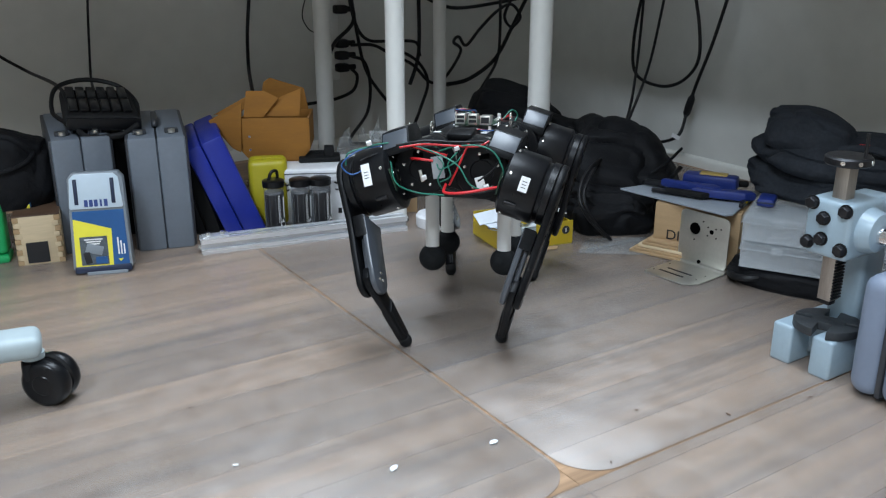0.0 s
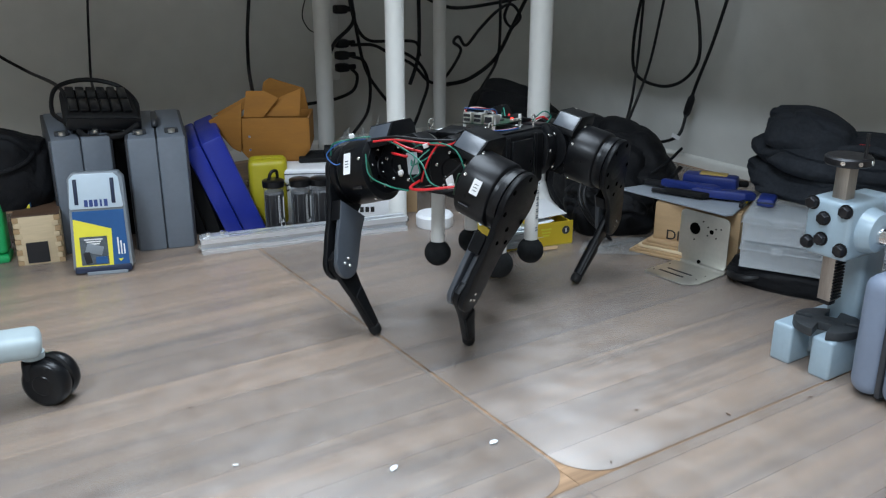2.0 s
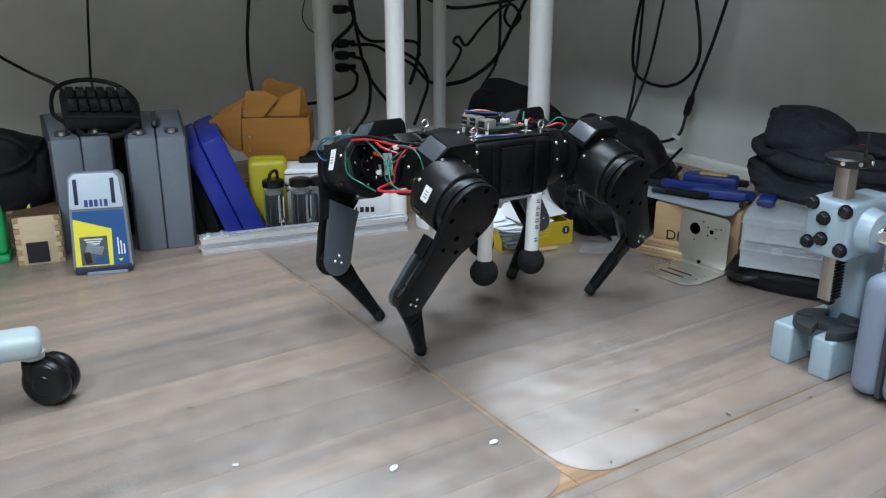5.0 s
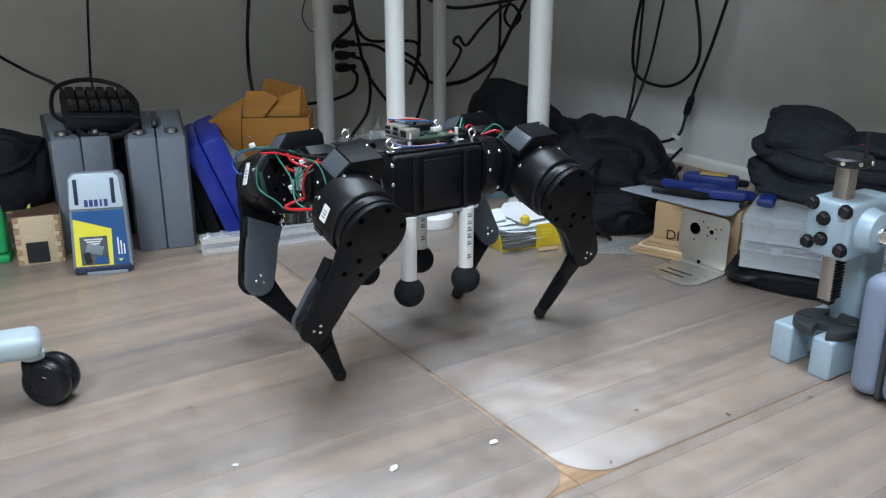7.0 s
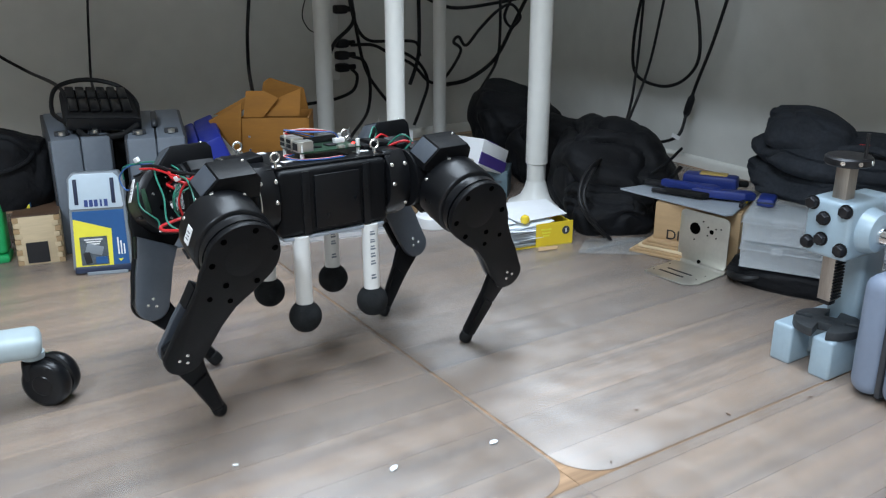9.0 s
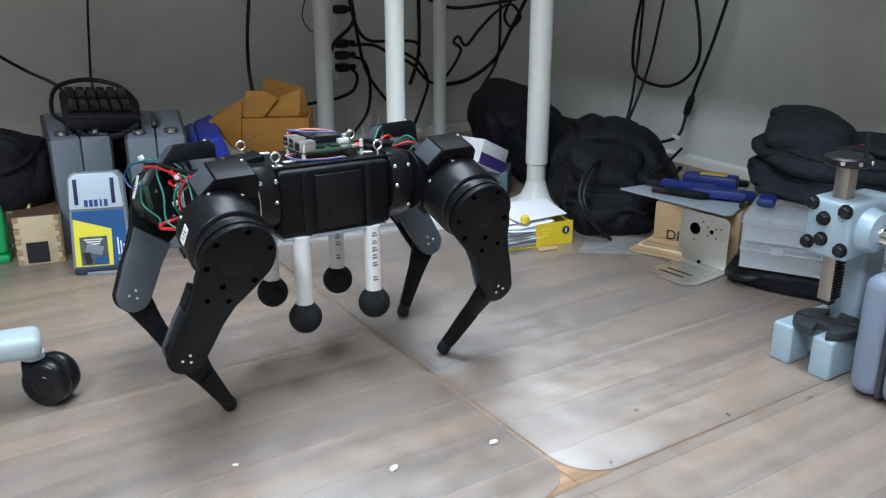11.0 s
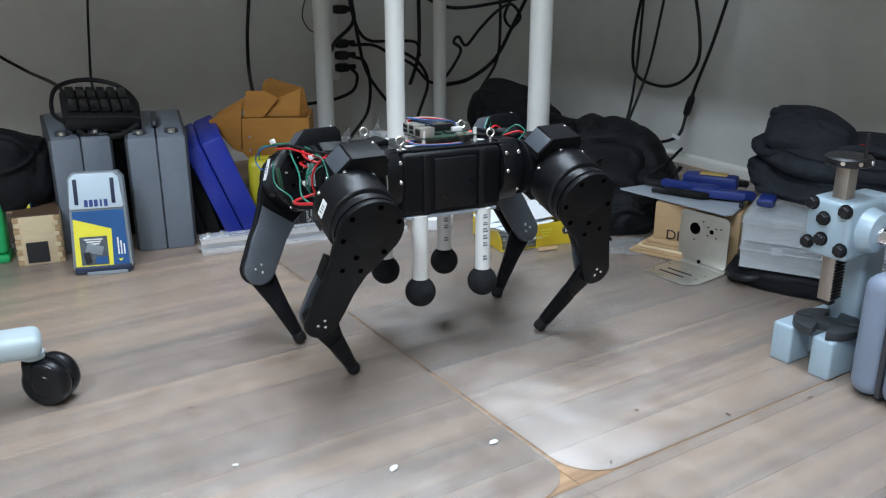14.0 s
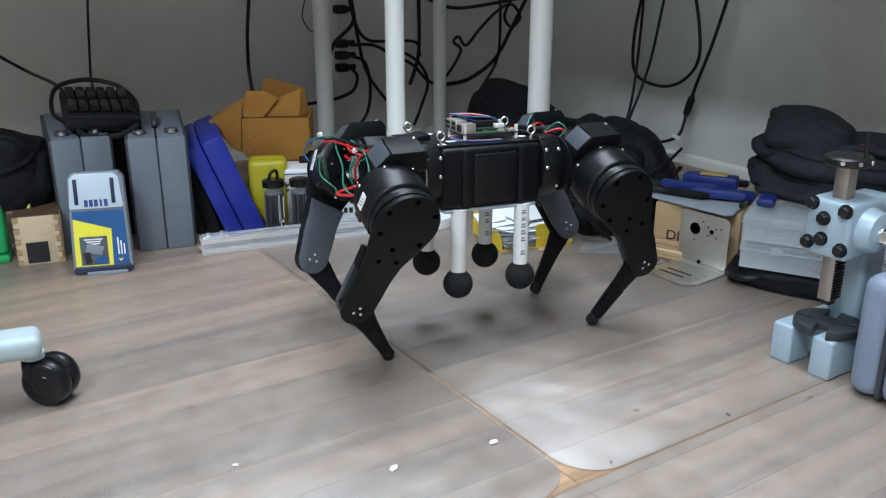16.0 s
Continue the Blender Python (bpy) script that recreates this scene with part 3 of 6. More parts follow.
def robot_wires():
    """Loose wiring over the front hip motors."""
    def w(mat, r, pts):
        part("wire", one(sweep, pts, r, 7), mat, robot)
    f = 0.170
    w(REDW, 0.0019, [(f - 0.004, -0.006, -0.018), (f + 0.026, 0.000, -0.023), (f + 0.034, 0.026, -0.021), (f + 0.026, 0.056, -0.016), (f + 0.014, 0.078, -0.013)])
    w(CABLE, 0.0019, [(f - 0.006, -0.006, -0.026), (f + 0.006, 0.016, -0.028), (f + 0.009, 0.046, -0.024), (f - 0.004, 0.074, -0.018)])
    w(REDW, 0.0014, [(f - 0.012, 0.024, 0.038), (f + 0.004, 0.020, 0.024), (f + 0.008, 0.012, 0.004), (f, 0.000, -0.018)])
    w(REDW, 0.0014, [(f + 0.028, -0.060, 0.034), (f + 0.020, -0.030, 0.038), (f + 0.010, 0.006, 0.036), (f - 0.004, 0.036, 0.034), (f - 0.016, 0.050, 0.040)])
    w(CABLE, 0.0018, [(f + 0.024, -0.066, 0.036), (f + 0.018, -0.028, 0.042), (f + 0.006, 0.010, 0.040), (f - 0.010, 0.044, 0.040)])
    w(GRNW, 0.0011, [(f + 0.012, -0.060, 0.038), (f + 0.022, -0.020, 0.030), (f + 0.026, 0.016, 0.014), (f + 0.030, 0.034, -0.010), (f + 0.020, 0.052, -0.020)])
    w(GRNW, 0.0011, [(f + 0.030, -0.072, 0.016), (f + 0.032, -0.064, -0.012), (f + 0.020, -0.040, -0.026), (f + 0.030, 0.000, -0.026)])
    w(REDW, 0.0018, [(f - 0.014, -0.062, 0.030), (f - 0.002, -0.046, 0.031), (f + 0.002, -0.024, 0.026), (f - 0.010, -0.006, 0.020)])
    w(REDW, 0.0017, [(f - 0.006, -0.054, 0.015), (f + 0.004, -0.040, 0.016), (f + 0.002, -0.022, 0.014)])
    w(REDW, 0.0015, [(f + 0.020, -0.118, -0.002), (f + 0.026, -0.104, 0.000), (f + 0.014, -0.090, 0.006)])
    w(GRNW, 0.0011, [(f - 0.006, -0.020, 0.024), (f + 0.004, 0.004, 0.033), (f + 0.006, 0.036, 0.037), (f + 0.008, 0.060, 0.030), (f + 0.008, 0.073, 0.008), (f + 0.002, 0.072, -0.008)])
    w(GRNW, 0.0010, [(f - 0.004, -0.018, 0.020), (f + 0.008, -0.006, 0.010), (f + 0.006, -0.014, -0.010), (f - 0.002, -0.010, -0.024)])
    w(GRNW, 0.0010, [(f - 0.004, 0.010, 0.026), (f + 0.008, 0.000, 0.012), (f + 0.010, 0.004, -0.004), (f + 0.002, -0.012, -0.014)])
    w(GRNW, 0.0010, [(f - 0.006, 0.016, 0.022), (f + 0.006, 0.010, 0.014), (f + 0.008, -0.010, 0.004), (f - 0.002, -0.018, 0.010)])
    w(GRNW, 0.0011, [(f - 0.012, -0.020, 0.030), (f - 0.006, -0.055, 0.036), (f + 0.004, -0.090, 0.035), (f + 0.020, -0.106, 0.032), (f + 0.030, -0.130, 0.024), (f + 0.030, -0.134, 0.008)])
    w(BLUW, 0.0010, [(f + 0.004, -0.092, 0.032), (f + 0.026, -0.116, 0.028), (f + 0.034, -0.138, 0.010), (f + 0.030, -0.126, -0.004), (f + 0.022, -0.108, 0.004)])
    w(CABLE, 0.0013, [(f - 0.010, -0.012, 0.034), (f - 0.004, -0.060, 0.028), (f + 0.010, -0.096, 0.022), (f + 0.022, -0.116, 0.014)])
    w(CABLE, 0.0013, [(f - 0.008, 0.070, 0.024), (f + 0.008, 0.060, 0.006), (f + 0.006, 0.040, -0.010)])
    part("clear_tab", one(box, 0.0012, 0.016, 0.030, pose(f - 0.002, -0.014, -0.010, 8, 0, 10), 0.0003), CLEAR, robot)
    for p in ((f + 0.006, 0.012, 0.030), (f + 0.018, -0.104, 0.034), (f - 0.001, -0.034, -0.012), (f + 0.004, 0.052, -0.020)):
        part("connector", one(box, 0.005, 0.007, 0.006, pose(*p, 20, 15, 25), 0.0008), STICK, robot)
    part("clip", one(box, 0.002, 0.004, 0.016, pose(f - 0.006, -0.038, -0.016, 14, 0, 0), 0.0005), STEEL, robot)
    for s in (1, -1):
        w(REDW, 0.0016, [(-0.100, s * 0.020, 0.040), (-0.118, s * 0.030, 0.046), (-0.132, s * 0.034, 0.040)])
        w(GRNW, 0.0011, [(-0.096, s * 0.024, 0.042), (-0.110, s * 0.036, 0.056), (-0.120, s * 0.044, 0.048), (-0.112, s * 0.040, 0.036)])


robot_torso()
robot_computer()
robot_pipes()
LEG = {}
for tag, sx, sy in SIDES:
    robot_abduction(tag, sx, sy)
    LEG[tag] = robot_leg(tag, sx, sy)
robot_wires()


# ---- desk and walls' fittings ----
def along(p, q, z=0.0):
    """A frame midway from p to q on the ground: x runs from p to q, y runs behind."""
    return pose((p[0] + q[0]) / 2, (p[1] + q[1]) / 2, z, 0, 0, math.degrees(math.atan2(q[1] - p[1], q[0] - p[0])))


def desk():
    d = thing("desk", pose(0, 0, 0), "long desk on white round steel legs", "desk")
    part("desktop", one(box, 2.9, 0.80, 0.028, pose(0.25, 1.77, 0.72), 0.003), TOPW, d)
    leg = part("leg", one(lathe, [(0.022, 0.005), (0.0185, 0.012), (0.0185, 0.72)], pose(0.860, 1.496, 0), 32), POST, d)
    part("foot", one(cyl, 0.023, 0.006, pose(0.860, 1.496, 0.0), 24), RUBBER, leg)
    leg = part("leg", one(lathe, [(0.0205, 0.012), (0.0205, 0.092), (0.0238, 0.094), (0.0238, 0.72)], pose(1.173, 1.434, 0), 36), POST, d)
    part("flange", one(lathe, [(0.060, 0.0), (0.060, 0.004), (0.048, 0.010), (0.034, 0.020), (0.0255, 0.036), (0.0212, 0.052)], pose(1.173, 1.434, 0.002), 40), POST, leg)
    for x, y, r in ((1.288, 2.0, 0.0175), (0.945, 2.0, 0.021)):
        leg = part("leg", one(lathe, [(r + 0.003, 0.005), (r, 0.012), (r, 0.72)], pose(x, y, 0), 28), POST, d)
        part("foot", one(cyl, r + 0.004, 0.006, pose(x, y, 0), 24), RUBBER, leg)


desk()
# desk out of view; its front edge is set to shade the right side
sd = thing("unseen_side_desk", pose(0, 0, 0), "long unseen desk along the side wall, placed for shade", "desk")
part("desktop", one(box, 0.76, 2.6, 0.028, pose(1.365, 0.03, 0.72), 0.003), TOPW, sd)
for yy in (-1.2, 0.1):
    part("leg", one(cyl, 0.02, 0.72, pose(1.70, yy, 0), 24), POST, sd)


def socket_strip():
    s = thing("power_strip", pose(1.035, 2.12, 0.20), "white upright power strip with black plugs on the wall", "power strip")
    part("body", one(box, 0.036, 0.028, 0.40, pose(0, 0.02, 0), 0.004), POST, s)
    for z in (0.022, 0.054, 0.085, 0.172):
        p = part("plug", one(box, 0.034, 0.030, 0.022, pose(0.018, -0.006, z), 0.006), CABLE, s, "black plug")
        part("grip", one(cyl, 0.007, 0.024, pose(0.032, -0.006, z + 0.011, 0, 90), 14), CABLE, p)
    for z in (0.03, 0.27):
        part("clip", one(box, 0.07, 0.004, 0.004, pose(-0.015, 0.004, z), 0.001), PIPE, s)


socket_strip()

BACK_CABLES = (
    (0.0028, [(0.444, 2.150, 0.471), (0.438, 2.150, 0.423), (0.431, 2.150, 0.348), (0.424, 2.150, 0.253), (0.357, 1.800, 0.271)]),
    (0.0035, [(0.183, 2.150, 0.360), (0.241, 2.150, 0.309), (0.293, 2.150, 0.272), (0.295, 1.800, 0.281), (0.293, 1.720, 0.247)]),
    (0.0045, [(0.828, 2.170, 0.465), (0.827, 2.170, 0.411), (0.817, 2.170, 0.328), (0.814, 2.170, 0.243), (0.737, 1.950, 0.214)]),
    (0.005, [(1.056, 2.080, 0.464), (1.066, 2.080, 0.408), (1.075, 2.080, 0.365), (1.060, 2.080, 0.337), (1.013, 2.080, 0.297), (0.989, 2.080, 0.226), (0.972, 2.080, 0.125), (0.963, 2.080, 0.033)]),
    (0.0045, [(1.091, 2.150, 0.447), (1.114, 2.150, 0.345), (1.150, 2.150, 0.298), (1.221, 2.150, 0.290), (1.303, 2.150, 0.283), (1.318, 2.150, 0.243)]),
    (0.0045, [(1.075, 2.100, 0.292), (1.140, 2.100, 0.288), (1.191, 2.100, 0.263), (1.263, 2.100, 0.228), (1.318, 2.100, 0.177), (1.366, 2.100, 0.181), (1.424, 2.100, 0.254), (1.400, 2.100, 0.282), (1.417, 2.100, 0.296), (1.443, 2.100, 0.271), (1.492, 2.100, 0.316), (1.551, 2.100, 0.362), (1.602, 2.100, 0.379), (1.636, 2.100, 0.342), (1.604, 2.100, 0.315), (1.578, 2.100, 0.345), (1.601, 2.100, 0.392), (1.641, 2.100, 0.438)]),
    (0.0045, [(1.085, 2.120, 0.260), (1.123, 2.120, 0.243), (1.139, 2.120, 0.181), (1.127, 2.120, 0.104), (0.986, 1.950, 0.076), (1.018, 1.950, 0.060), (1.110, 1.950, 0.067)]),
    (0.0045, [(1.083, 2.120, 0.227), (1.100, 2.120, 0.206), (1.086, 2.120, 0.169), (1.034, 2.120, 0.151), (0.976, 2.120, 0.146), (0.924, 2.120, 0.143)]),
    (0.0045, [(1.095, 2.140, 0.447), (1.114, 2.140, 0.316), (1.142, 2.140, 0.209), (1.214, 2.140, 0.112)]),
    (0.0055, [(1.314, 2.150, 0.458), (1.315, 2.150, 0.398), (1.316, 2.150, 0.290), (1.308, 2.150, 0.227), (1.283, 2.150, 0.165)]),
    (0.0045, [(1.224, 2.110, 0.271), (1.287, 2.110, 0.233), (1.319, 2.110, 0.175), (1.295, 2.110, 0.105), (1.272, 2.110, 0.056)]),
    (0.006, [(1.402, 2.140, 0.157), (1.482, 2.140, 0.168), (1.574, 2.140, 0.219), (1.635, 2.140, 0.307), (1.685, 2.140, 0.387), (1.716, 2.140, 0.436)]),
    (0.0045, [(1.582, 2.130, 0.438), (1.585, 2.130, 0.294), (1.573, 2.130, 0.212), (1.516, 2.130, 0.133), (1.476, 2.130, 0.069)]),
    (0.005, [(1.320, 2.160, 0.412), (1.434, 2.160, 0.372), (1.595, 2.160, 0.381), (1.722, 2.160, 0.399)]),
    (0.0015, [(0.977, 2.140, 0.436), (0.957, 2.140, 0.373), (0.971, 2.140, 0.337), (0.995, 2.140, 0.322)]),
)
SIDE_CABLES = (
    (0.0042, [(1.700, 1.670, 0.450), (1.700, 1.694, 0.306), (1.700, 1.679, 0.220), (1.700, 1.595, 0.197), (1.700, 1.521, 0.216), (1.700, 1.473, 0.270), (1.700, 1.477, 0.350), (1.700, 1.508, 0.454)]),
    (0.0036, [(1.700, 1.668, 0.450), (1.681, 1.657, 0.253), (1.450, 1.449, 0.160), (1.289, 1.341, 0.130), (1.131, 1.215, 0.121), (1.081, 1.179, 0.089), (1.086, 1.154, 0.048), (1.132, 1.153, 0.004)]),
    (0.0036, [(1.700, 1.592, 0.450), (1.660, 1.592, 0.261), (1.455, 1.444, 0.167), (1.299, 1.331, 0.130), (1.127, 1.219, 0.129), (1.075, 1.185, 0.094), (1.075, 1.158, 0.057), (1.138, 1.175, 0.004)]),
    (0.0042, [(1.700, 1.392, 0.458), (1.700, 1.432, 0.321), (1.700, 1.471, 0.215), (1.700, 1.493, 0.142), (1.660, 1.479, 0.091), (1.660, 1.552, 0.061), (1.500, 1.494, 0.103), (1.300, 1.363, 0.114)]),
)


for r, pts in BACK_CABLES:
    ob = part("cable", one(sweep, pts, r, 8), CABLE)
    tagged(ob, "loose black cable hanging by the wall behind the desk", "cable", "wall cables")
for r, pts in SIDE_CABLES:
    ob = part("cable", one(sweep, pts, r, 8), CABLE)
    tagged(ob, "black cable hanging from the desk down the side wall", "cable", "wall cables")
    if r == SIDE_CABLES[-1][0] and pts is SIDE_CABLES[-1][1]:
        a, b = Vector(pts[2]), Vector(pts[3])
        mid = a.lerp(b, 0.75)
        m = Matrix.Translation(mid) @ (b - a).to_track_quat("Z", "Y").to_matrix().to_4x4()
        part("inline_connector", one(lathe, [(0.004, -0.03), (0.009, -0.02), (0.010, 0.0), (0.009, 0.02), (0.004, 0.03)], m, 16), CABLE, ob)
        part("tag", one(box, 0.022, 0.002, 0.010, Matrix.Translation(Vector(pts[4]) + Vector((-0.01, 0, -0.006))) @ pose(0, 0, 0, 0, 20, -70)), STICK, ob)


# ---- cases and boxes along the wall ----
def grey_case(m, label):
    c = thing("tool_case", m, label, "case", "grey tool cases")
    w, h, d = 0.101, 0.212, 0.30
    for s in (-1, 1):
        shell = part("shell", one(box, w / 2 - 0.0008, d, h, pose(s * w / 4, d / 2, 0), 0.005), CASE, c)
        part("edge_trim", one(box, 0.010, d * 0.96, h * 0.985, pose(s * (w / 2 - 0.0015), d / 2 + 0.001, 0.002), 0.003), CASED, shell)
        la = part("latch", one(box, 0.024, 0.020, 0.008, pose(s * 0.028, 0.045, h - 0.001), 0.002), CASED, c)
        part("latch_button", one(cyl, 0.006, 0.006, pose(s * 0.028, 0.030, h + 0.002), 16), STEEL, la)
    hnd = [(-0.0, 0.10, h), (0, 0.11, h + 0.010), (0, 0.19, h + 0.010), (0, 0.20, h)]
    part("handle", one(sweep, hnd, 0.006, 10), CASED, c)
    part("seam", one(box, 0.0012, d * 0.97, h * 0.985, pose(0, d / 2 + 0.0035, 0.0015)), INK, c)
    return c


grey_case(along((0.240, 1.640), (0.341, 1.628)), "grey plastic tool case on end under a black device")
grey_case(along((0.357, 1.581), (0.455, 1.556)), "tall grey plastic tool case stood on end beside a blue one")


def adaptor_bag():
    """Black ribbed device with its strap, lying on the case."""
    b = thing("keypad_device", along((0.270, 1.660), (0.415, 1.640), 0.2135) @ pose(-0.006, 0.08, 0) @ Matrix.Diagonal((0.88, 0.95, 1, 1)), "black ribbed device with strap and coiled cable", "device")
    body = part("body", one(box, 0.150, 0.150, 0.026, pose(0, 0.0, 0.020, 12, 4, 0), 0.010, 3), RUBBER, b)
    for i in range(6):
        for j in range(2):
            part("rib", one(box, 0.0175, 0.058, 0.006, pose(-0.0525 + i * 0.0210, -0.034 + j * 0.064, 0.0412 + 0.0136 * j - 0.0014 * (i - 2.5), 12, 4, 0), 0.0022), GLOSSB, body)
    part("front_lip", one(box, 0.146, 0.008, 0.022, pose(0.002, -0.074, 0.004, 6, 4, 0), 0.003), GLOSSB, b)
    part("base", one(box, 0.130, 0.110, 0.024, pose(0.004, -0.005, 0.0), 0.008), GLOSSB, b)
    part("strap", one(sweep, [(-0.070, -0.05, 0.018), (-0.092, -0.01, 0.034), (-0.078, 0.05, 0.068), (-0.020, 0.078, 0.078), (0.045, 0.07, 0.066), (0.078, 0.02, 0.040), (0.074, -0.05, 0.012)], 0.0045, 8), CABLE, b)
    part("handle", one(sweep, [(-0.050, -0.075, 0.006), (-0.03, -0.092, -0.004), (0.03, -0.094, -0.004), (0.068, -0.080, 0.010)], 0.006, 10), RUBBER, b)


adaptor_bag()


def lump(bm, sx_, sy_, sz_, seed, amp, m=None, power=0.75, sub=6, lean=0.0):
    """A slack cloth bag: a squared ball with long sharp folds, pinched creases and a flat underside."""
    g = bmesh.ops.create_icosphere(bm, subdivisions=sub, radius=1.0)
    off = Vector((seed * 7.3, seed * 3.1, seed * 1.7))
    for v in g["verts"]:
        c = v.co.copy()
        q = Vector([math.copysign(abs(x) ** power, x) for x in c])
        big = noise.noise(c * 1.3 + off)
        w = c + 0.45 * Vector((noise.noise(c * 1.5 + off), noise.noise(c * 1.5 - off), noise.noise(c * 1.4 + off * 2)))
        fold = abs(noise.noise(Vector((w.x * 1.0 + 0.7 * w.z, w.y * 1.1, w.z * 1.6)) + off * 1.3))
        tuck = abs(noise.noise(Vector((w.x * 2.3 - w.z, w.y * 2.0 + 0.6 * w.x, w.z * 3.4)) - off))
        pleat = abs(noise.noise(Vector((w.x * 6.0 + 2 * w.z, w.y * 5.0, w.z * 4.2)) + off * 0.7))
        k = 1 + amp * (0.60 * big + 0.62 * (0.14 - max(0, 0.26 - fold) * 1.3) + 0.14 * (0.10 - max(0, 0.20 - tuck) * 1.8) + 0.03 * (0.2 - pleat))
        v.co = Vector((q.x * sx_ * k, q.y * sy_ * k, (max(q.z * k, -0.55) + 0.55) * sz_ * (1 + lean * q.x)))
    if m is not None:
        xf(bm, g["verts"], m)


def black_pouch():
    b = thing("black_pouch", pose(0.165, 1.730, 0.0915, 0, 0, -12), "slack black cloth pouch lying on a wooden box", "pouch")
    part("body", one(lump, 0.092, 0.078, 0.088, 3, 0.30), FABB, b)
    part("rim", one(sweep, [(-0.06, -0.052, 0.060), (-0.03, -0.075, 0.070), (0.01, -0.078, 0.072), (0.05, -0.066, 0.085), (0.066, -0.03, 0.104)], 0.004, 8), FABB, b)
    part("ring", one(sweep, [(-0.030, -0.082, 0.086), (-0.022, -0.088, 0.089), (-0.014, -0.086, 0.086)], 0.0016, 6), SCREW, b)


black_pouch()


def wooden_box():
    w, d, h = 0.077, 0.15, 0.089
    b = thing("wooden_box", along((0.157, 1.618), (0.233, 1.602)), "small finger-jointed pine box with a dark lid", "box")
    part("front_panel", one(box, w - 0.018, 0.008, h, pose(0, 0.004, 0), 0.0006), PLY, b)
    part("back_panel", one(box, w, 0.008, h, pose(0, d - 0.004, 0), 0.0006), PLY, b)
    for s in (-1, 1):
        side = part("side_panel", one(box, 0.008, d - 0.010, h, pose(s * (w / 2 - 0.004), d / 2 + 0.001, 0), 0.0006), PLY, b)
        for i in range(9):
            part("finger", one(box, 0.010, 0.0085, h / 9 - 0.0008, pose(s * (w / 2 - 0.005 - 0.003 * (i % 2)), 0.0040 - 0.0006 * (i % 2), i * h / 9), 0.0005), KRAFT if i % 2 == 0 else PLY, side)
    part("lid", one(box, w, d, 0.0025, pose(0, d / 2, h), 0.001), DWOOD, b)
    part("label", one(box, 0.036, 0.0008, 0.038, pose(-0.004, -0.0008, 0.004)), INK, b, "plain black square label")


wooden_box()
sb = thing("small_box", pose(0.184, 1.672, 0.0915, 0, 0, -18), "tiny blue and yellow carton on the wooden box", "box")
part("body", one(box, 0.032, 0.020, 0.013, None, 0.001), LABB, sb)
part("band", one(box, 0.022, 0.0212, 0.0075, pose(0.004, 0, 0.0003), 0.001), LABY, sb)

gb = thing("green_box", along((0.030, 1.672), (0.150, 1.645)) @ pose(0, 0, 0, -4), "bright green plastic box beside the wooden box", "box")
part("lower_shell", one(box, 0.120, 0.060, 0.016, pose(0, 0.03, 0), 0.006), GREEN, gb)
part("upper_shell", one(box, 0.116, 0.056, 0.115, pose(0, 0.03, 0.0165), 0.008, 3), GREEN, gb)


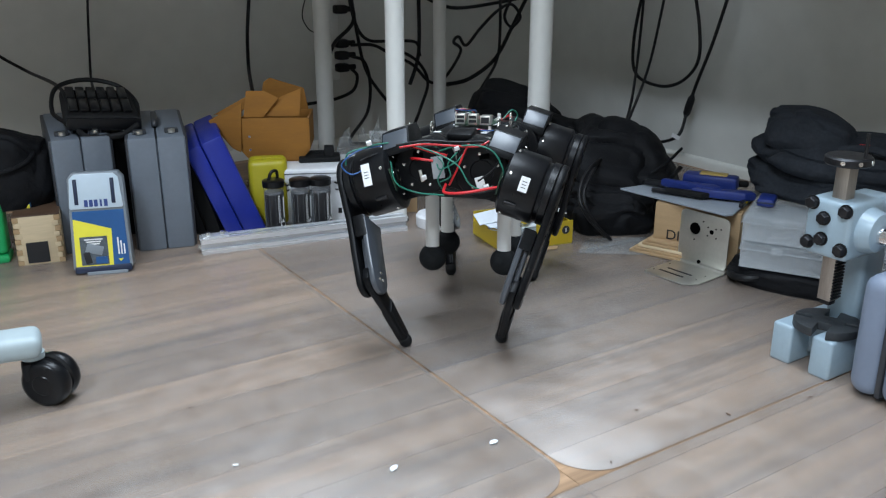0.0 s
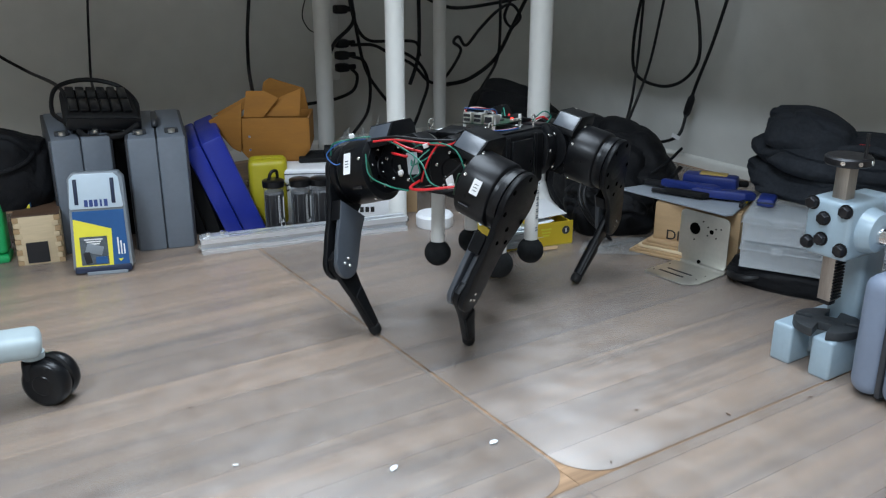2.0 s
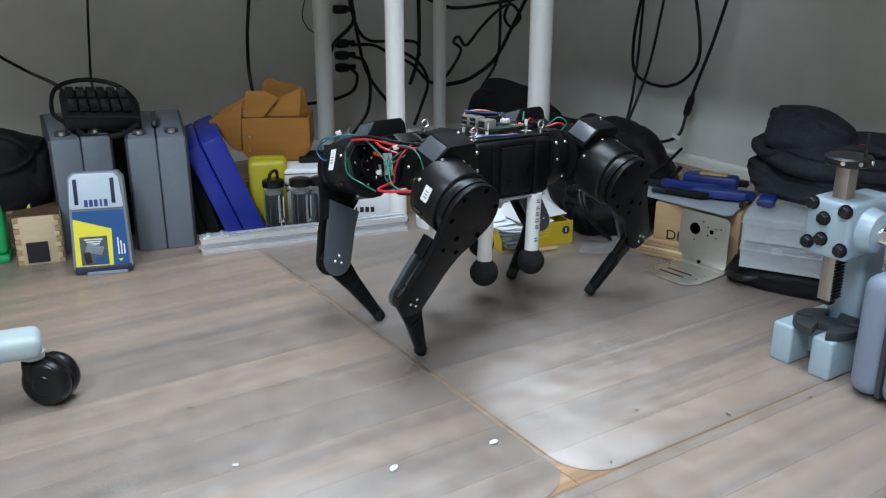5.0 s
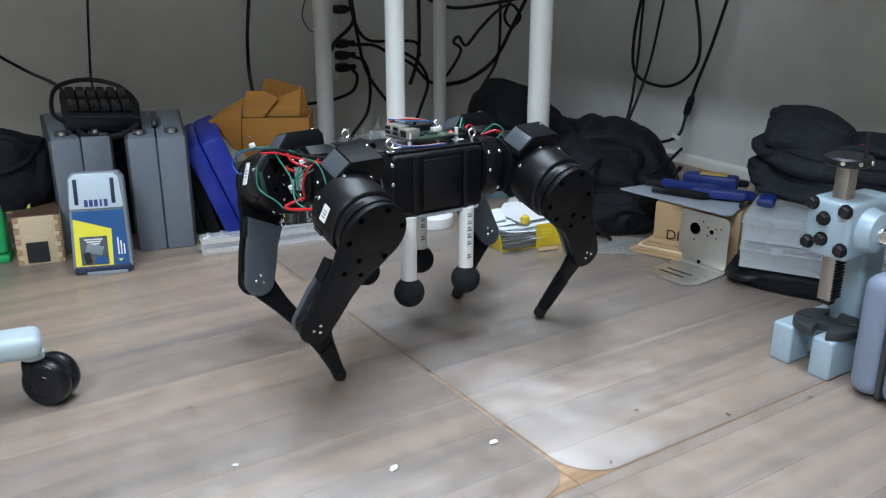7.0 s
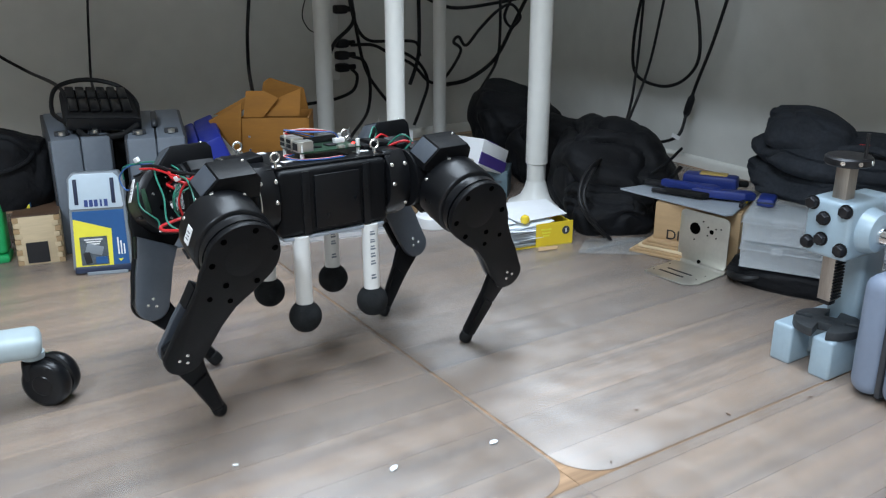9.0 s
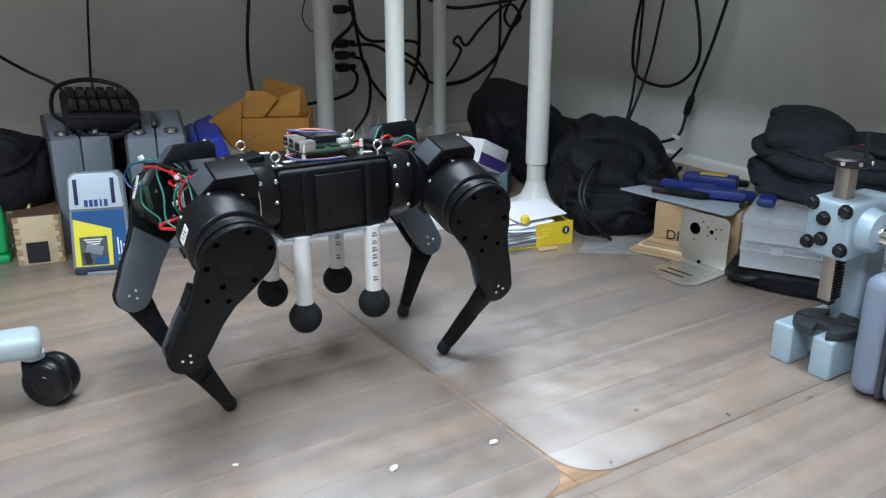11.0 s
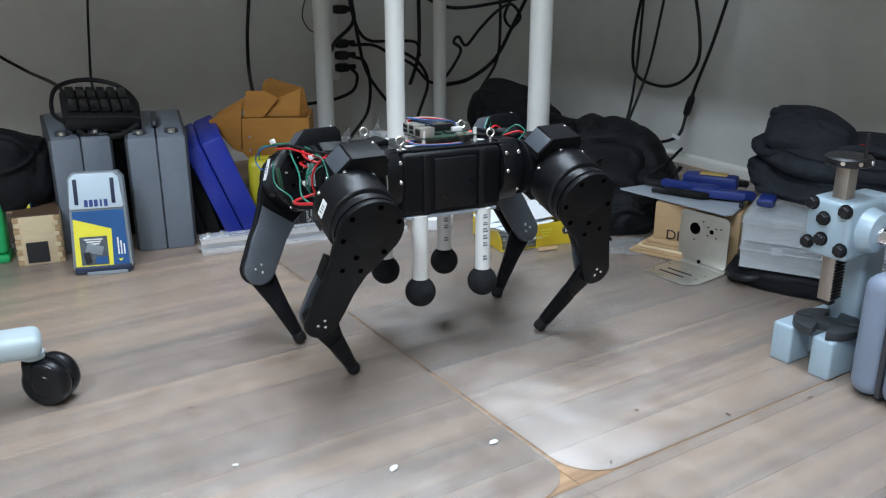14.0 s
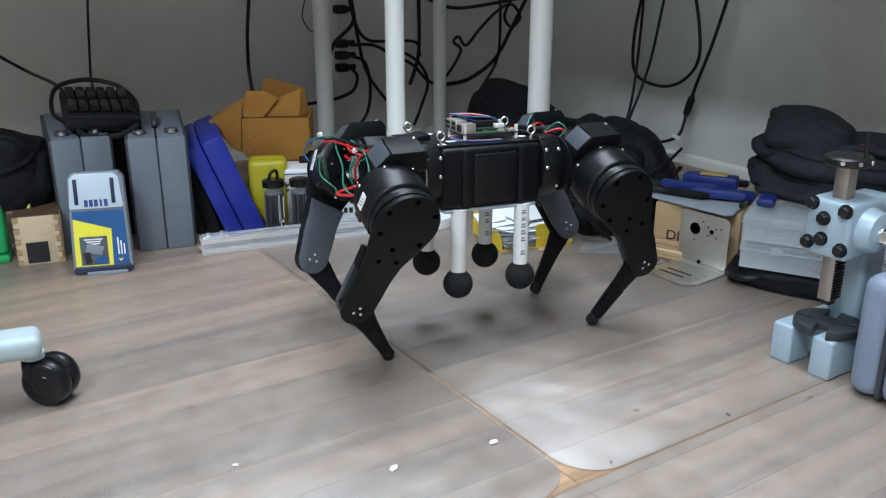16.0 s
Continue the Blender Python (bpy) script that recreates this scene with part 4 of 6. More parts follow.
def drill_case():
    """Leaning plastic case with a pale flap and a printed sleeve."""
    b = thing("drill_bit_case", along((0.229, 1.512), (0.322, 1.483)) @ pose(0, 0.001, 0.004, -9, 0, -1.5) @ Matrix.Diagonal((1.06, 1, 0.98, 1)), "grey plastic case with blue-yellow label leaning on a case", "case")
    w, h, d = 0.092, 0.176, 0.034
    out = [(-w / 2 + 0.006, 0), (w / 2 - 0.006, 0), (w / 2, 0.008), (w / 2 - 0.004, h - 0.010), (w / 2 - 0.012, h), (-w / 2 + 0.012, h), (-w / 2 + 0.004, h - 0.010), (-w / 2, 0.008)]
    bm = one(prism, out, d, pose(0, d, 0, 90), 0.003)
    part("shell", bm, CASEG, b)
    part("foot_lip", one(box, w - 0.004, d + 0.004, 0.014, pose(0, d / 2 - 0.001, -0.001), 0.004), NAVY, b)
    part("foot_rail", one(box, w * 0.68, 0.004, 0.006, pose(0.006, -0.0025, -0.004), 0.001), CASEG, b)
    flap = part("flap", one(prism, [(-0.040, 0.113), (0.038, 0.113), (0.040, 0.116), (0.036, 0.166), (0.029, 0.1735), (-0.030, 0.1735), (-0.038, 0.166), (-0.042, 0.116)], 0.003, pose(0, 0, 0, 90), 0.001), LIDG, b)
    for x in (-0.030, 0.026):
        part("slot", one(box, 0.006, 0.0016, 0.044, pose(x, -0.0036, 0.121), 0.0007), NAVY, flap)
    for i in range(5):
        part("print_bar", one(box, 0.0055 if i != 3 else 0.003, 0.0006, 0.012, pose(-0.016 + i * 0.0075, -0.0034, 0.1165)), INKB, flap)
    part("lower_label", one(prism, [(-0.041, 0.008), (0.041, 0.008), (0.039, 0.109), (-0.039, 0.109)], 0.0010, pose(0, 0.0, 0, 90)), LABB, b)
    part("yellow_field", one(prism, [(-0.041, 0.0085), (0.016, 0.0085), (0.018, 0.076), (-0.039, 0.096)], 0.0006, pose(0, -0.0011, 0, 90)), LABY, b)
    part("photo", one(box, 0.042, 0.0006, 0.050, pose(-0.011, -0.0022, 0.014)), GREYP, b)
    part("print_patch", one(box, 0.026, 0.0005, 0.016, pose(-0.013, -0.0030, 0.034, 0, 18, 0), 0.0002), CASEG, b)
    part("print_patch", one(box, 0.010, 0.0005, 0.020, pose(-0.020, -0.0036, 0.017, 0, -10, 0), 0.0002), INK, b)
    part("print_patch", one(box, 0.018, 0.0005, 0.012, pose(-0.001, -0.0030, 0.016)), LABB, b)
    for i in range(3):
        part("print_bar", one(box, 0.028 - i * 0.005, 0.0005, 0.0022, pose(-0.011, -0.0027, 0.058 - i * 0.004)), STICK, b)
    for i in range(3):
        part("print_bar", one(box, 0.0022, 0.0005, 0.030 - i * 0.006, pose(0.026 + i * 0.0045, -0.0016, 0.030)), STICK, b)
    part("print_mark", one(prism, [(0.024, 0.022), (0.032, 0.022), (0.028, 0.017)][::-1], 0.0006, pose(0, -0.0011, 0, 90)), LABY, b)


drill_case()


def leaning_case(m, w, h, d, mat, label, name="flat_case"):
    c = thing(name, m, label, "case")
    part("lower_shell", one(box, w * 0.56, d, h, pose(w * 0.22, d / 2, 0), 0.005), mat, c)
    part("upper_shell", one(box, w * 0.43, d, h, pose(-w * 0.285, d / 2, 0), 0.005), mat, c)
    part("hinge", one(cyl, 0.004, d * 0.5, pose(w / 2 - 0.002, d * 0.3, h - 0.006, -90), 12), mat, c)
    return c


leaning_case(along((0.532, 1.588), (0.606, 1.569)) @ pose(0.036, 0, 0.0005, 0, -21, 0) @ pose(-0.036, 0, 0), 0.074, 0.212, 0.24, BLUE, "cobalt blue plastic case leaning on a grey case")
leaning_case(along((0.470, 1.632), (0.530, 1.600)) @ pose(0.03, 0, 0.0005, 0, -16, 0) @ pose(-0.028, 0, 0), 0.048, 0.150, 0.22, RUBBER, "thin black case leaning under a blue case")


# made-up black slab that stands in for the shade between the grey cases
leaning_case(along((0.340, 1.700), (0.384, 1.694)), 0.046, 0.196, 0.12, RUBBER, "thin black slab added to darken the gap between two grey cases")


def extrusion():
    L, s = 0.398, 0.030
    e = thing("aluminium_profile", along((0.448, 1.499), (0.840, 1.422)), "length of slotted aluminium profile on the floor", "metal profile")
    g, c, k = 0.0052, 0.0090, 0.0022
    q = [(s / 2, s / 2), (g, s / 2), (g, s / 2 - k), (c, s / 2 - k), (c * 0.75, 0.0065), (-c * 0.75, 0.0065), (-c, s / 2 - k), (-g, s / 2 - k), (-g, s / 2)]
    out = []
    for a in range(4):
        r = Matrix.Rotation(radians(90 * a), 2)
        for p in q:
            v = r @ Vector(p)
            out.append((v.x, v.y))
    bm = one(prism, out, L)
    xf(bm, bm.verts, Matrix(((0, 0, 1, -L / 2), (1, 0, 0, s / 2), (0, 1, 0, s / 2 + 0.0005), (0, 0, 0, 1))))
    part("bar", bm, ALU, e)
    br = part("corner_plate", one(box, 0.048, 0.024, 0.003, pose(-L / 2 + 0.028, s / 2, s + 0.0005), 0.001), ALU, e)
    for x in (-0.014, 0.012):
        part("bolt", one(cyl, 0.0045, 0.005, pose(-L / 2 + 0.028 + x, s / 2, s + 0.0035), 12), SCREW, br)
    part("end_nut", one(cyl, 0.005, 0.006, pose(-L / 2 - 0.005, s / 2, 0.012, 0, 90), 8), SCREW, e)


extrusion()


def lime_container():
    c = thing("lime_container", along((0.590, 1.620), (0.662, 1.590)), "lime-yellow plastic case with rounded corners", "container")
    part("front_shell", one(box, 0.077, 0.030, 0.134, pose(0, 0.015, 0), 0.012, 4), YEL, c)
    part("back_shell", one(box, 0.077, 0.030, 0.134, pose(0, 0.046, 0), 0.012, 4), YEL, c)
    part("grip", one(box, 0.018, 0.010, 0.005, pose(0.0, 0.02, 0.133), 0.002), YEL, c)


lime_container()


def ball_tube(x, y, turn, open_lid):
    t = thing("ball_tube", pose(x, y, 0.0, 0, 0, turn), "clear plastic tube with a black printed wrapper and cap", "tube", "clear tubes")
    r, h = 0.0195, 0.098
    part("body", one(lathe, [(r, 0.001), (r, h)], None, 32), TUBEC, t)
    part("insert", one(lathe, [(r * 0.9, 0.002), (r * 0.96, 0.006), (r * 0.96, h * 0.80), (r * 0.90, h * 0.84), (r * 0.2, h * 0.84)], None, 24), DARKG, t)
    part("cap", one(lathe, [(r + 0.002, h - 0.006), (r + 0.002, h + 0.006), (r - 0.002, h + 0.008), (r * 0.5, h + 0.0085)], None, 32), GLOSSB, t, "black cap")
    part("base_cap", one(lathe, [(r + 0.0006, 0.0), (r + 0.0006, 0.008), (r - 0.001, 0.010)], None, 32), GLOSSB, t)
    wrap = [(r * 1.012 * math.cos(radians(a)), r * 1.012 * math.sin(radians(a))) for a in range(-190, 11, 20)]
    bm = bmesh.new()
    lo = [bm.verts.new((px, py, 0.012)) for px, py in wrap]
    hi = [bm.verts.new((px, py, 0.078)) for px, py in wrap]
    for i in range(len(wrap) - 1):
        bm.faces.new((lo[i], lo[i + 1], hi[i + 1], hi[i]))
    w = part("wrapper", bm, INK, t)
    part("lettering", text_bm("COMPETITION", 0.0085, pose(-0.005, -r * 1.03, 0.049, 90, -90, 0)), STICK, w)
    part("emblem", one(prism, [(-0.008, 0.012), (0.008, 0.012), (0.0, 0.028)], 0.0006, pose(0.002, -r * 1.02, 0, 90)), STICK, w)
    part("emblem_dot", one(cyl, 0.004, 0.0006, pose(0.002, -r * 1.02 - 0.0007, 0.018, 90), 16), INK, w)
    part("stripe", one(box, 0.0018, 0.0006, 0.042, pose(0.0065, -r * 0.975, 0.030)), STICK, w)
    if open_lid:
        part("loop", one(sweep, [(-0.012, 0.0, h + 0.006), (-0.004, 0, h + 0.022), (0.010, 0, h + 0.022), (0.012, 0, h + 0.004)], 0.0032, 8), GLOSSB, t)


ball_tube(0.620, 1.565, 20, True)
ball_tube(0.668, 1.545, 24, False)
ball_tube(0.705, 1.531, 28, False)


def white_tin():
    c = thing("white_tin", along((0.652, 1.600), (0.850, 1.500)), "white steel storage box with black printed marks", "storage box")
    w, d, h = 0.222, 0.130, 0.088
    part("body", one(box, w, d, h, pose(0, d / 2, 0), 0.006), WHITE, c)
    part("lid", one(box, w + 0.006, d + 0.006, 0.030, pose(0, d / 2, h - 0.004), 0.006, 3), WHITE, c)
    part("lid_line", one(box, w + 0.0075, d + 0.0075, 0.0014, pose(0, d / 2, h + 0.016)), CASED, c)
    part("dark_panel", one(box, 0.060, 0.0012, 0.020, pose(0.035, -0.0005, 0.058)), INK, c)
    random.seed(5)
    for i in range(26):
        x, z = -0.100 + (i % 13) * 0.0165, 0.071 + 0.014 * (i // 13) + random.uniform(-0.002, 0.002)
        s = random.uniform(0.7, 1.1) * 0.0055
        yy = -0.0008 if z < h - 0.006 else -0.0036
        mark = [(-s, 0), (-s * 0.4, -s * 0.35), (0, -s * 0.7), (s * 0.4, -s * 0.35), (s, 0), (s * 0.45, s * 0.3), (0, 0), (-s * 0.45, s * 0.3)]
        part("print_mark", one(prism, mark, 0.0006, pose(x, yy, z + 0.012 if z > h else z, 90)), INK, c)
    bat = [(-0.016, 0.006), (-0.008, -0.002), (0, -0.008), (0.008, -0.002), (0.016, 0.006), (0.006, 0.004), (0, 0.008), (-0.006, 0.004)]
    part("emblem", one(prism, bat, 0.0006, pose(0.030, -0.0008, 0.046, 90)), INK, c)
    for i in range(7):
        part("print_bar", one(box, 0.0075 if i != 3 else 0.004, 0.0006, 0.011, pose(0.004 + i * 0.011, -0.0008, 0.020)), INK, c)
    return c


white_tin()
jig = thing("black_bracket", along((0.690, 1.640), (0.800, 1.590), 0.1145), "black plastic bracket lying on the white storage box", "bracket")
part("base", one(box, 0.085, 0.050, 0.010, pose(0, 0.02, 0), 0.002), RUBBER, jig)
part("upright", one(box, 0.020, 0.026, 0.030, pose(0.020, 0.016, 0.0), 0.002), RUBBER, jig)
part("rail", one(box, 0.075, 0.010, 0.016, pose(-0.006, 0.038, 0.0), 0.002), RUBBER, jig)


def open_carton():
    """Orange-brown carton on its side with its flaps bent up."""
    c = thing("open_carton", along((0.596, 1.712), (0.732, 1.636), 0.1145) @ Matrix.Diagonal((1.18, 1.0, 1.14, 1)), "orange-brown cardboard carton with bent open flaps", "carton")
    w, d, h, t = 0.135, 0.11, 0.079, 0.003
    out = [(-0.036, 0.0), (0.047, 0.0), (0.067, 0.019), (0.068, h), (-0.048, h), (-0.052, 0.020)]
    part("front_panel", one(prism, out, t, pose(0, t, 0, 90), 0.0005), CARD, c)
    part("back_panel", one(prism, out, t, pose(0, d, 0, 90), 0.0005), CARD, c)
    part("bottom_panel", one(box, 0.092, d, t, pose(0.006, d / 2, 0.0)), CARD, c)
    part("side_panel", one(box, t, d, h - 0.022, pose(0.0665, d / 2, 0.022)), CARD, c)
    part("side_panel", one(box, t, d, h - 0.022, pose(-0.0495, d / 2, 0.020)), CARD, c)
    part("corner_panel", one(box, 0.026, d, t, pose(0.0585, d / 2, 0.010, 0, -54, 0)), CARD, c)
    part("front_flap", one(prism, [(-0.044, 0), (-0.010, 0), (0.017, 0.034), (-0.008, 0.047), (-0.038, 0.047)], t, pose(0.0, 0.004, h + 0.001, 80), 0.0004), CARD, c)
    part("side_flap", one(prism, [(-0.010, 0), (0.052, 0), (0.055, 0.050), (0.018, 0.035)], t, pose(0.0, 0.012, h + 0.001, 74), 0.0004), CARD, c)
    part("wing_flap", one(prism, [(-0.064, 0.026), (-0.050, 0.018), (-0.043, 0.108), (-0.102, 0.076)], t, pose(-0.002, -0.001, 0, 90), 0.0004), CARD, c)
    part("wing_flap", one(prism, [(-0.100, 0.076), (-0.045, 0.107), (-0.030, 0.100), (-0.060, 0.074)], t, pose(-0.002, 0.036, 0.004, 78), 0.0004), CARD, c)
    part("back_flap", one(prism, [(-0.03, 0), (0.060, 0), (0.054, 0.040), (-0.006, 0.060), (-0.018, 0.052)], t, pose(0.0, d, h, 96), 0.0004), CARD, c)
    for z in (0.022, 0.046):
        part("staple", one(cyl, 0.0022, 0.001, pose(-0.036, -0.0002, z, 90), 8), SCREW, c)


open_carton()


def crumpled_film(m, sx_, sy_, sz_, seed, label, n=26):
    b = bmesh.new()
    g = []
    for i in range(n + 1):
        row = []
        for j in range(n + 1):
            x, y = i / n - 0.5, j / n - 0.5
            p = Vector((x * 3.1 + seed, y * 3.1, seed))
            z = abs(noise.noise(p * 1.5)) * 0.8 + 0.5 * abs(noise.noise(p * 3.7)) + 0.1
            z *= max(0.0, 1 - (x * x + y * y) * 2.6)
            row.append(b.verts.new((x * sx_ + 0.02 * noise.noise(p * 4), y * sy_ + 0.02 * noise.noise(p * 4 + Vector((9, 0, 0))), z * sz_ + 0.002)))
        g.append(row)
    for i in range(n):
        for j in range(n):
            b.faces.new((g[i][j], g[i + 1][j], g[i + 1][j + 1], g[i][j + 1]))
    ob = part("plastic_bag", b, FILM, m=m, soft=False)
    return tagged(ob, label, "plastic bag")


crumpled_film(pose(0.92, 1.75, 0.0, 0, 0, -25), 0.26, 0.22, 0.26, 2.0, "crumpled clear plastic bag behind the storage box")

wd = thing("round_tub", pose(0.905, 1.425, 0, 0, 0, 0), "low round white plastic tub on the floor", "tub")
part("body", one(lathe, [(0.036, 0.0), (0.038, 0.004), (0.038, 0.022), (0.034, 0.027), (0.010, 0.028)], None, 40), WHITE, wd)
kb = thing("kraft_box", along((0.855, 1.560), (0.925, 1.520)), "small plain kraft cardboard box", "box")
part("body", one(box, 0.075, 0.10, 0.075, pose(0, 0.05, 0), 0.001), KRAFT, kb)
part("flap", one(box, 0.073, 0.004, 0.010, pose(0, 0.05, 0.0752), 0.0005), KRAFT, kb)


# ---- the corner with the bags ----
def duffel(name, m, sx_, sy_, sz_, seed, mat, label, amp=0.3, strap=True, lean=0.0):
    b = thing(name, m, label, "bag", "cloth bags")
    body = part("body", one(lump, sx_, sy_, sz_, seed, amp, None, 0.75, 6, lean), mat, b)
    if strap:
        pts = [(-sx_ * 0.85, -sy_ * 0.55, sz_ * 0.5), (-sx_ * 0.4, -sy_ * 0.98, sz_ * 0.62), (sx_ * 0.1, -sy_ * 1.02, sz_ * 0.36), (sx_ * 0.6, -sy_ * 0.86, sz_ * 0.70), (sx_ * 0.9, -sy_ * 0.4, sz_ * 0.9)]
        part("strap", one(sweep, pts, 0.005, 8), mat, b)
        part("seam", one(sweep, [(x, y * 0.9, z + sz_ * 0.35) for x, y, z in pts], 0.003, 6), mat, b)
    return b


duffel("duffel_bag", pose(1.330, 1.345, 0.0, 0, 0, -43), 0.138, 0.165, 0.112, 1, FABB, "large slack black nylon bag on the floor", 0.36, True, -0.22)
duffel("duffel_bag", pose(1.405, 1.800, 0.0, 0, 0, -40), 0.125, 0.16, 0.122, 4, FABB, "black nylon bag slumped in the corner", 0.34, False, -0.12)
duffel("duffel_bag", pose(1.385, 1.560, 0.0, 0, 0, -55), 0.150, 0.12, 0.098, 9, FABB, "black nylon bag wedged between two others", 0.34, False, -0.2)
duffel("black_sack", pose(1.215, 1.245, 0.0, 0, 0, -43), 0.090, 0.090, 0.055, 6, FABB, "low crumpled black cloth sack on the floor", 0.4, False)


def tissue_box():
    """Torn yellow carton: half of its front is gone and the papers in it show as a stack of edges."""
    c = thing("yellow_box", along((0.916, 1.214), (1.065, 1.187)), "torn open yellow card box stuffed with white papers", "box")
    w, d, h, t = 0.150, 0.125, 0.046, 0.0015
    part("front_panel", one(box, 0.078, t, h, pose(w / 2 - 0.039, 0, 0)), BOXY, c)
    part("back_panel", one(box, w, t, h, pose(0, d, 0)), BOXY, c)
    part("side_panel", one(box, t, d, h * 0.92, pose(w / 2, d / 2, 0)), BOXY, c)
    torn = [(0, 0), (d, 0), (d, h * 0.55), (d * 0.78, h * 0.62), (d * 0.60, h * 0.95), (d * 0.46, h * 0.62), (d * 0.30, h * 0.80), (d * 0.14, h * 0.92), (0, h * 0.40)]
    part("torn_side_panel", one(prism, torn, t, Matrix(((0, 0, 1, -w / 2), (1, 0, 0, 0), (0, 1, 0, 0), (0, 0, 0, 1)))), BOXY, c, "yellow card side with a torn upper edge")
    part("bottom_panel", one(box, w, d, t, pose(0, d / 2, 0.0005)), BOXY, c)
    part("badge", one(cyl, 0.008, 0.0008, pose(0.060, -0.0008, h * 0.62, 90), 24), DARKG, c)
    part("badge_mark", one(box, 0.003, 0.0006, 0.008, pose(0.060, -0.0018, h * 0.62 - 0.004)), WHITE, c)
    for i in range(3):
        part("print_bar", one(box, 0.022 - 0.004 * i, 0.0006, 0.003, pose(0.018, -0.0010, h * 0.70 - 0.006 * i)), LABY, c)
    random.seed(11)
    for i in range(15):
        m = pose(random.uniform(-0.018, -0.008), d * random.uniform(0.44, 0.52), 0.003 + 0.0027 * i, random.uniform(-1, 1), random.uniform(-3, 1) - 0.2 * i, random.uniform(-4, 4))
        part("paper_sheet", one(box, random.uniform(0.100, 0.114), random.uniform(0.104, 0.116), 0.0008, m), PAPER, c)
    for i in range(4):
        m = pose(-0.050 - 0.005 * i, d * (0.10 + 0.16 * i), 0.036 + 0.004 * i, 4 * i - 8, 10 - 7 * i, 20 - 11 * i)
        part("paper_sheet", one(box, 0.052, 0.060, 0.0008, m), PAPER, c)
    part("lid_flap", one(prism, [(-0.030, 0.0), (0.072, 0.002), (0.074, 0.088), (-0.010, 0.104), (-0.046, 0.060)], 0.0012, pose(0, 0.016, h + 0.0035, 4, -3, 0)), WHITE, c, "white inner side of the lid")
    part("yellow_ball", one(lathe, [(0.002, -0.009), (0.007, -0.006), (0.009, 0), (0.007, 0.006), (0.002, 0.009)], pose(-0.020, 0.014, 0.054), 20), BOXY, c)
    part("loose_scrap", one(prism, [(0, 0), (0.040, -0.004), (0.050, 0.010), (0.012, 0.018)], 0.0010, pose(-0.012, -0.026, 0.0024, 0, 0, 4)), KRAFT, c)


tissue_box()

tb = thing("teal_box", along((1.085, 1.560), (1.150, 1.500)), "dark teal card box beside the desk leg", "box")
part("body", one(box, 0.080, 0.10, 0.060, pose(0, 0.05, 0), 0.001), material("teal_card", (0.10, 0.15, 0.18), 0.5, vary=0.1, scale=20), tb)
part("print_bar", one(box, 0.045, 0.0006, 0.006, pose(0.005, -0.0006, 0.036)), GREYP, tb)
pb = thing("medicine_box", pose(1.085, 1.535, 0.0745, 0, 24, 20) @ Matrix.Scale(1.4, 4), "white and purple card box tilted on a teal box", "box")
part("body", one(box, 0.075, 0.055, 0.040, pose(0, 0, 0), 0.001), WHITE, pb)
part("purple_band", one(box, 0.0760, 0.0015, 0.018, pose(0, -0.0278, 0.002)), PURP, pb)
part("purple_band", one(box, 0.030, 0.0562, 0.0012, pose(-0.012, 0, 0.0397)), PURP, pb)
part("print_bar", one(box, 0.004, 0.012, 0.0008, pose(0.016, -0.006, 0.0402)), PURP, pb)
fb = thing("flap_box", along((0.985, 1.860), (1.090, 1.800)), "open pale card box behind the desk leg", "box")
part("body", one(box, 0.11, 0.08, 0.075, pose(0, 0.04, 0), 0.001), KRAFT, fb)
part("flap", one(box, 0.11, 0.06, 0.002, pose(0, 0.055, 0.078, 35, 0, 0)), WHITE, fb)

sheet = part("plastic_sleeve", one(prism, [(0, 0), (0.15, 0.0), (0.135, 0.105), (0.02, 0.085)], 0.0015, None, 0.0003), FILM, m=pose(1.030, 1.130, 0.0022, 0, 0, -38))
tagged(sheet, "flat clear plastic sleeve lying on the mat", "plastic sleeve")
part("fold", one(box, 0.13, 0.006, 0.002, pose(0.07, 0.05, 0.0014, 0, 0, 35)), FILM, sheet)


# ---- cartons, bracket and tools ----
def tool_carton():
    c = thing("shipping_carton", along((1.150, 1.062), (1.215, 0.925)), "kraft carton under a grey sheet with printed letters", "carton")
    part("body", one(box, 0.152, 0.10, 0.098, pose(0, 0.05, 0), 0.001), KRAFT, c)
    part("lettering", text_bm("DI", 0.026, pose(-0.040, -0.0010, 0.040, 90)), INK, c)
    part("lid_flap", one(box, 0.148, 0.030, 0.0015, pose(0, 0.03, 0.0985), 0.0004), KRAFT, c)


tool_carton()
random.seed(3)
for i in range(5):
    st = part("wood_strip", one(box, 0.098 - 0.006 * i, 0.034, 0.0052, None, 0.0010), PLY if i == 2 else KRAFT, m=pose(1.150 + 0.0035 * i, 1.048 - 0.003 * i, 0.0022 + i * 0.0056, 0, 0, -68 + random.uniform(-5, 5)))
    tagged(st, "thin wooden board in a small pile by a carton", "wood strip", "wood strips")


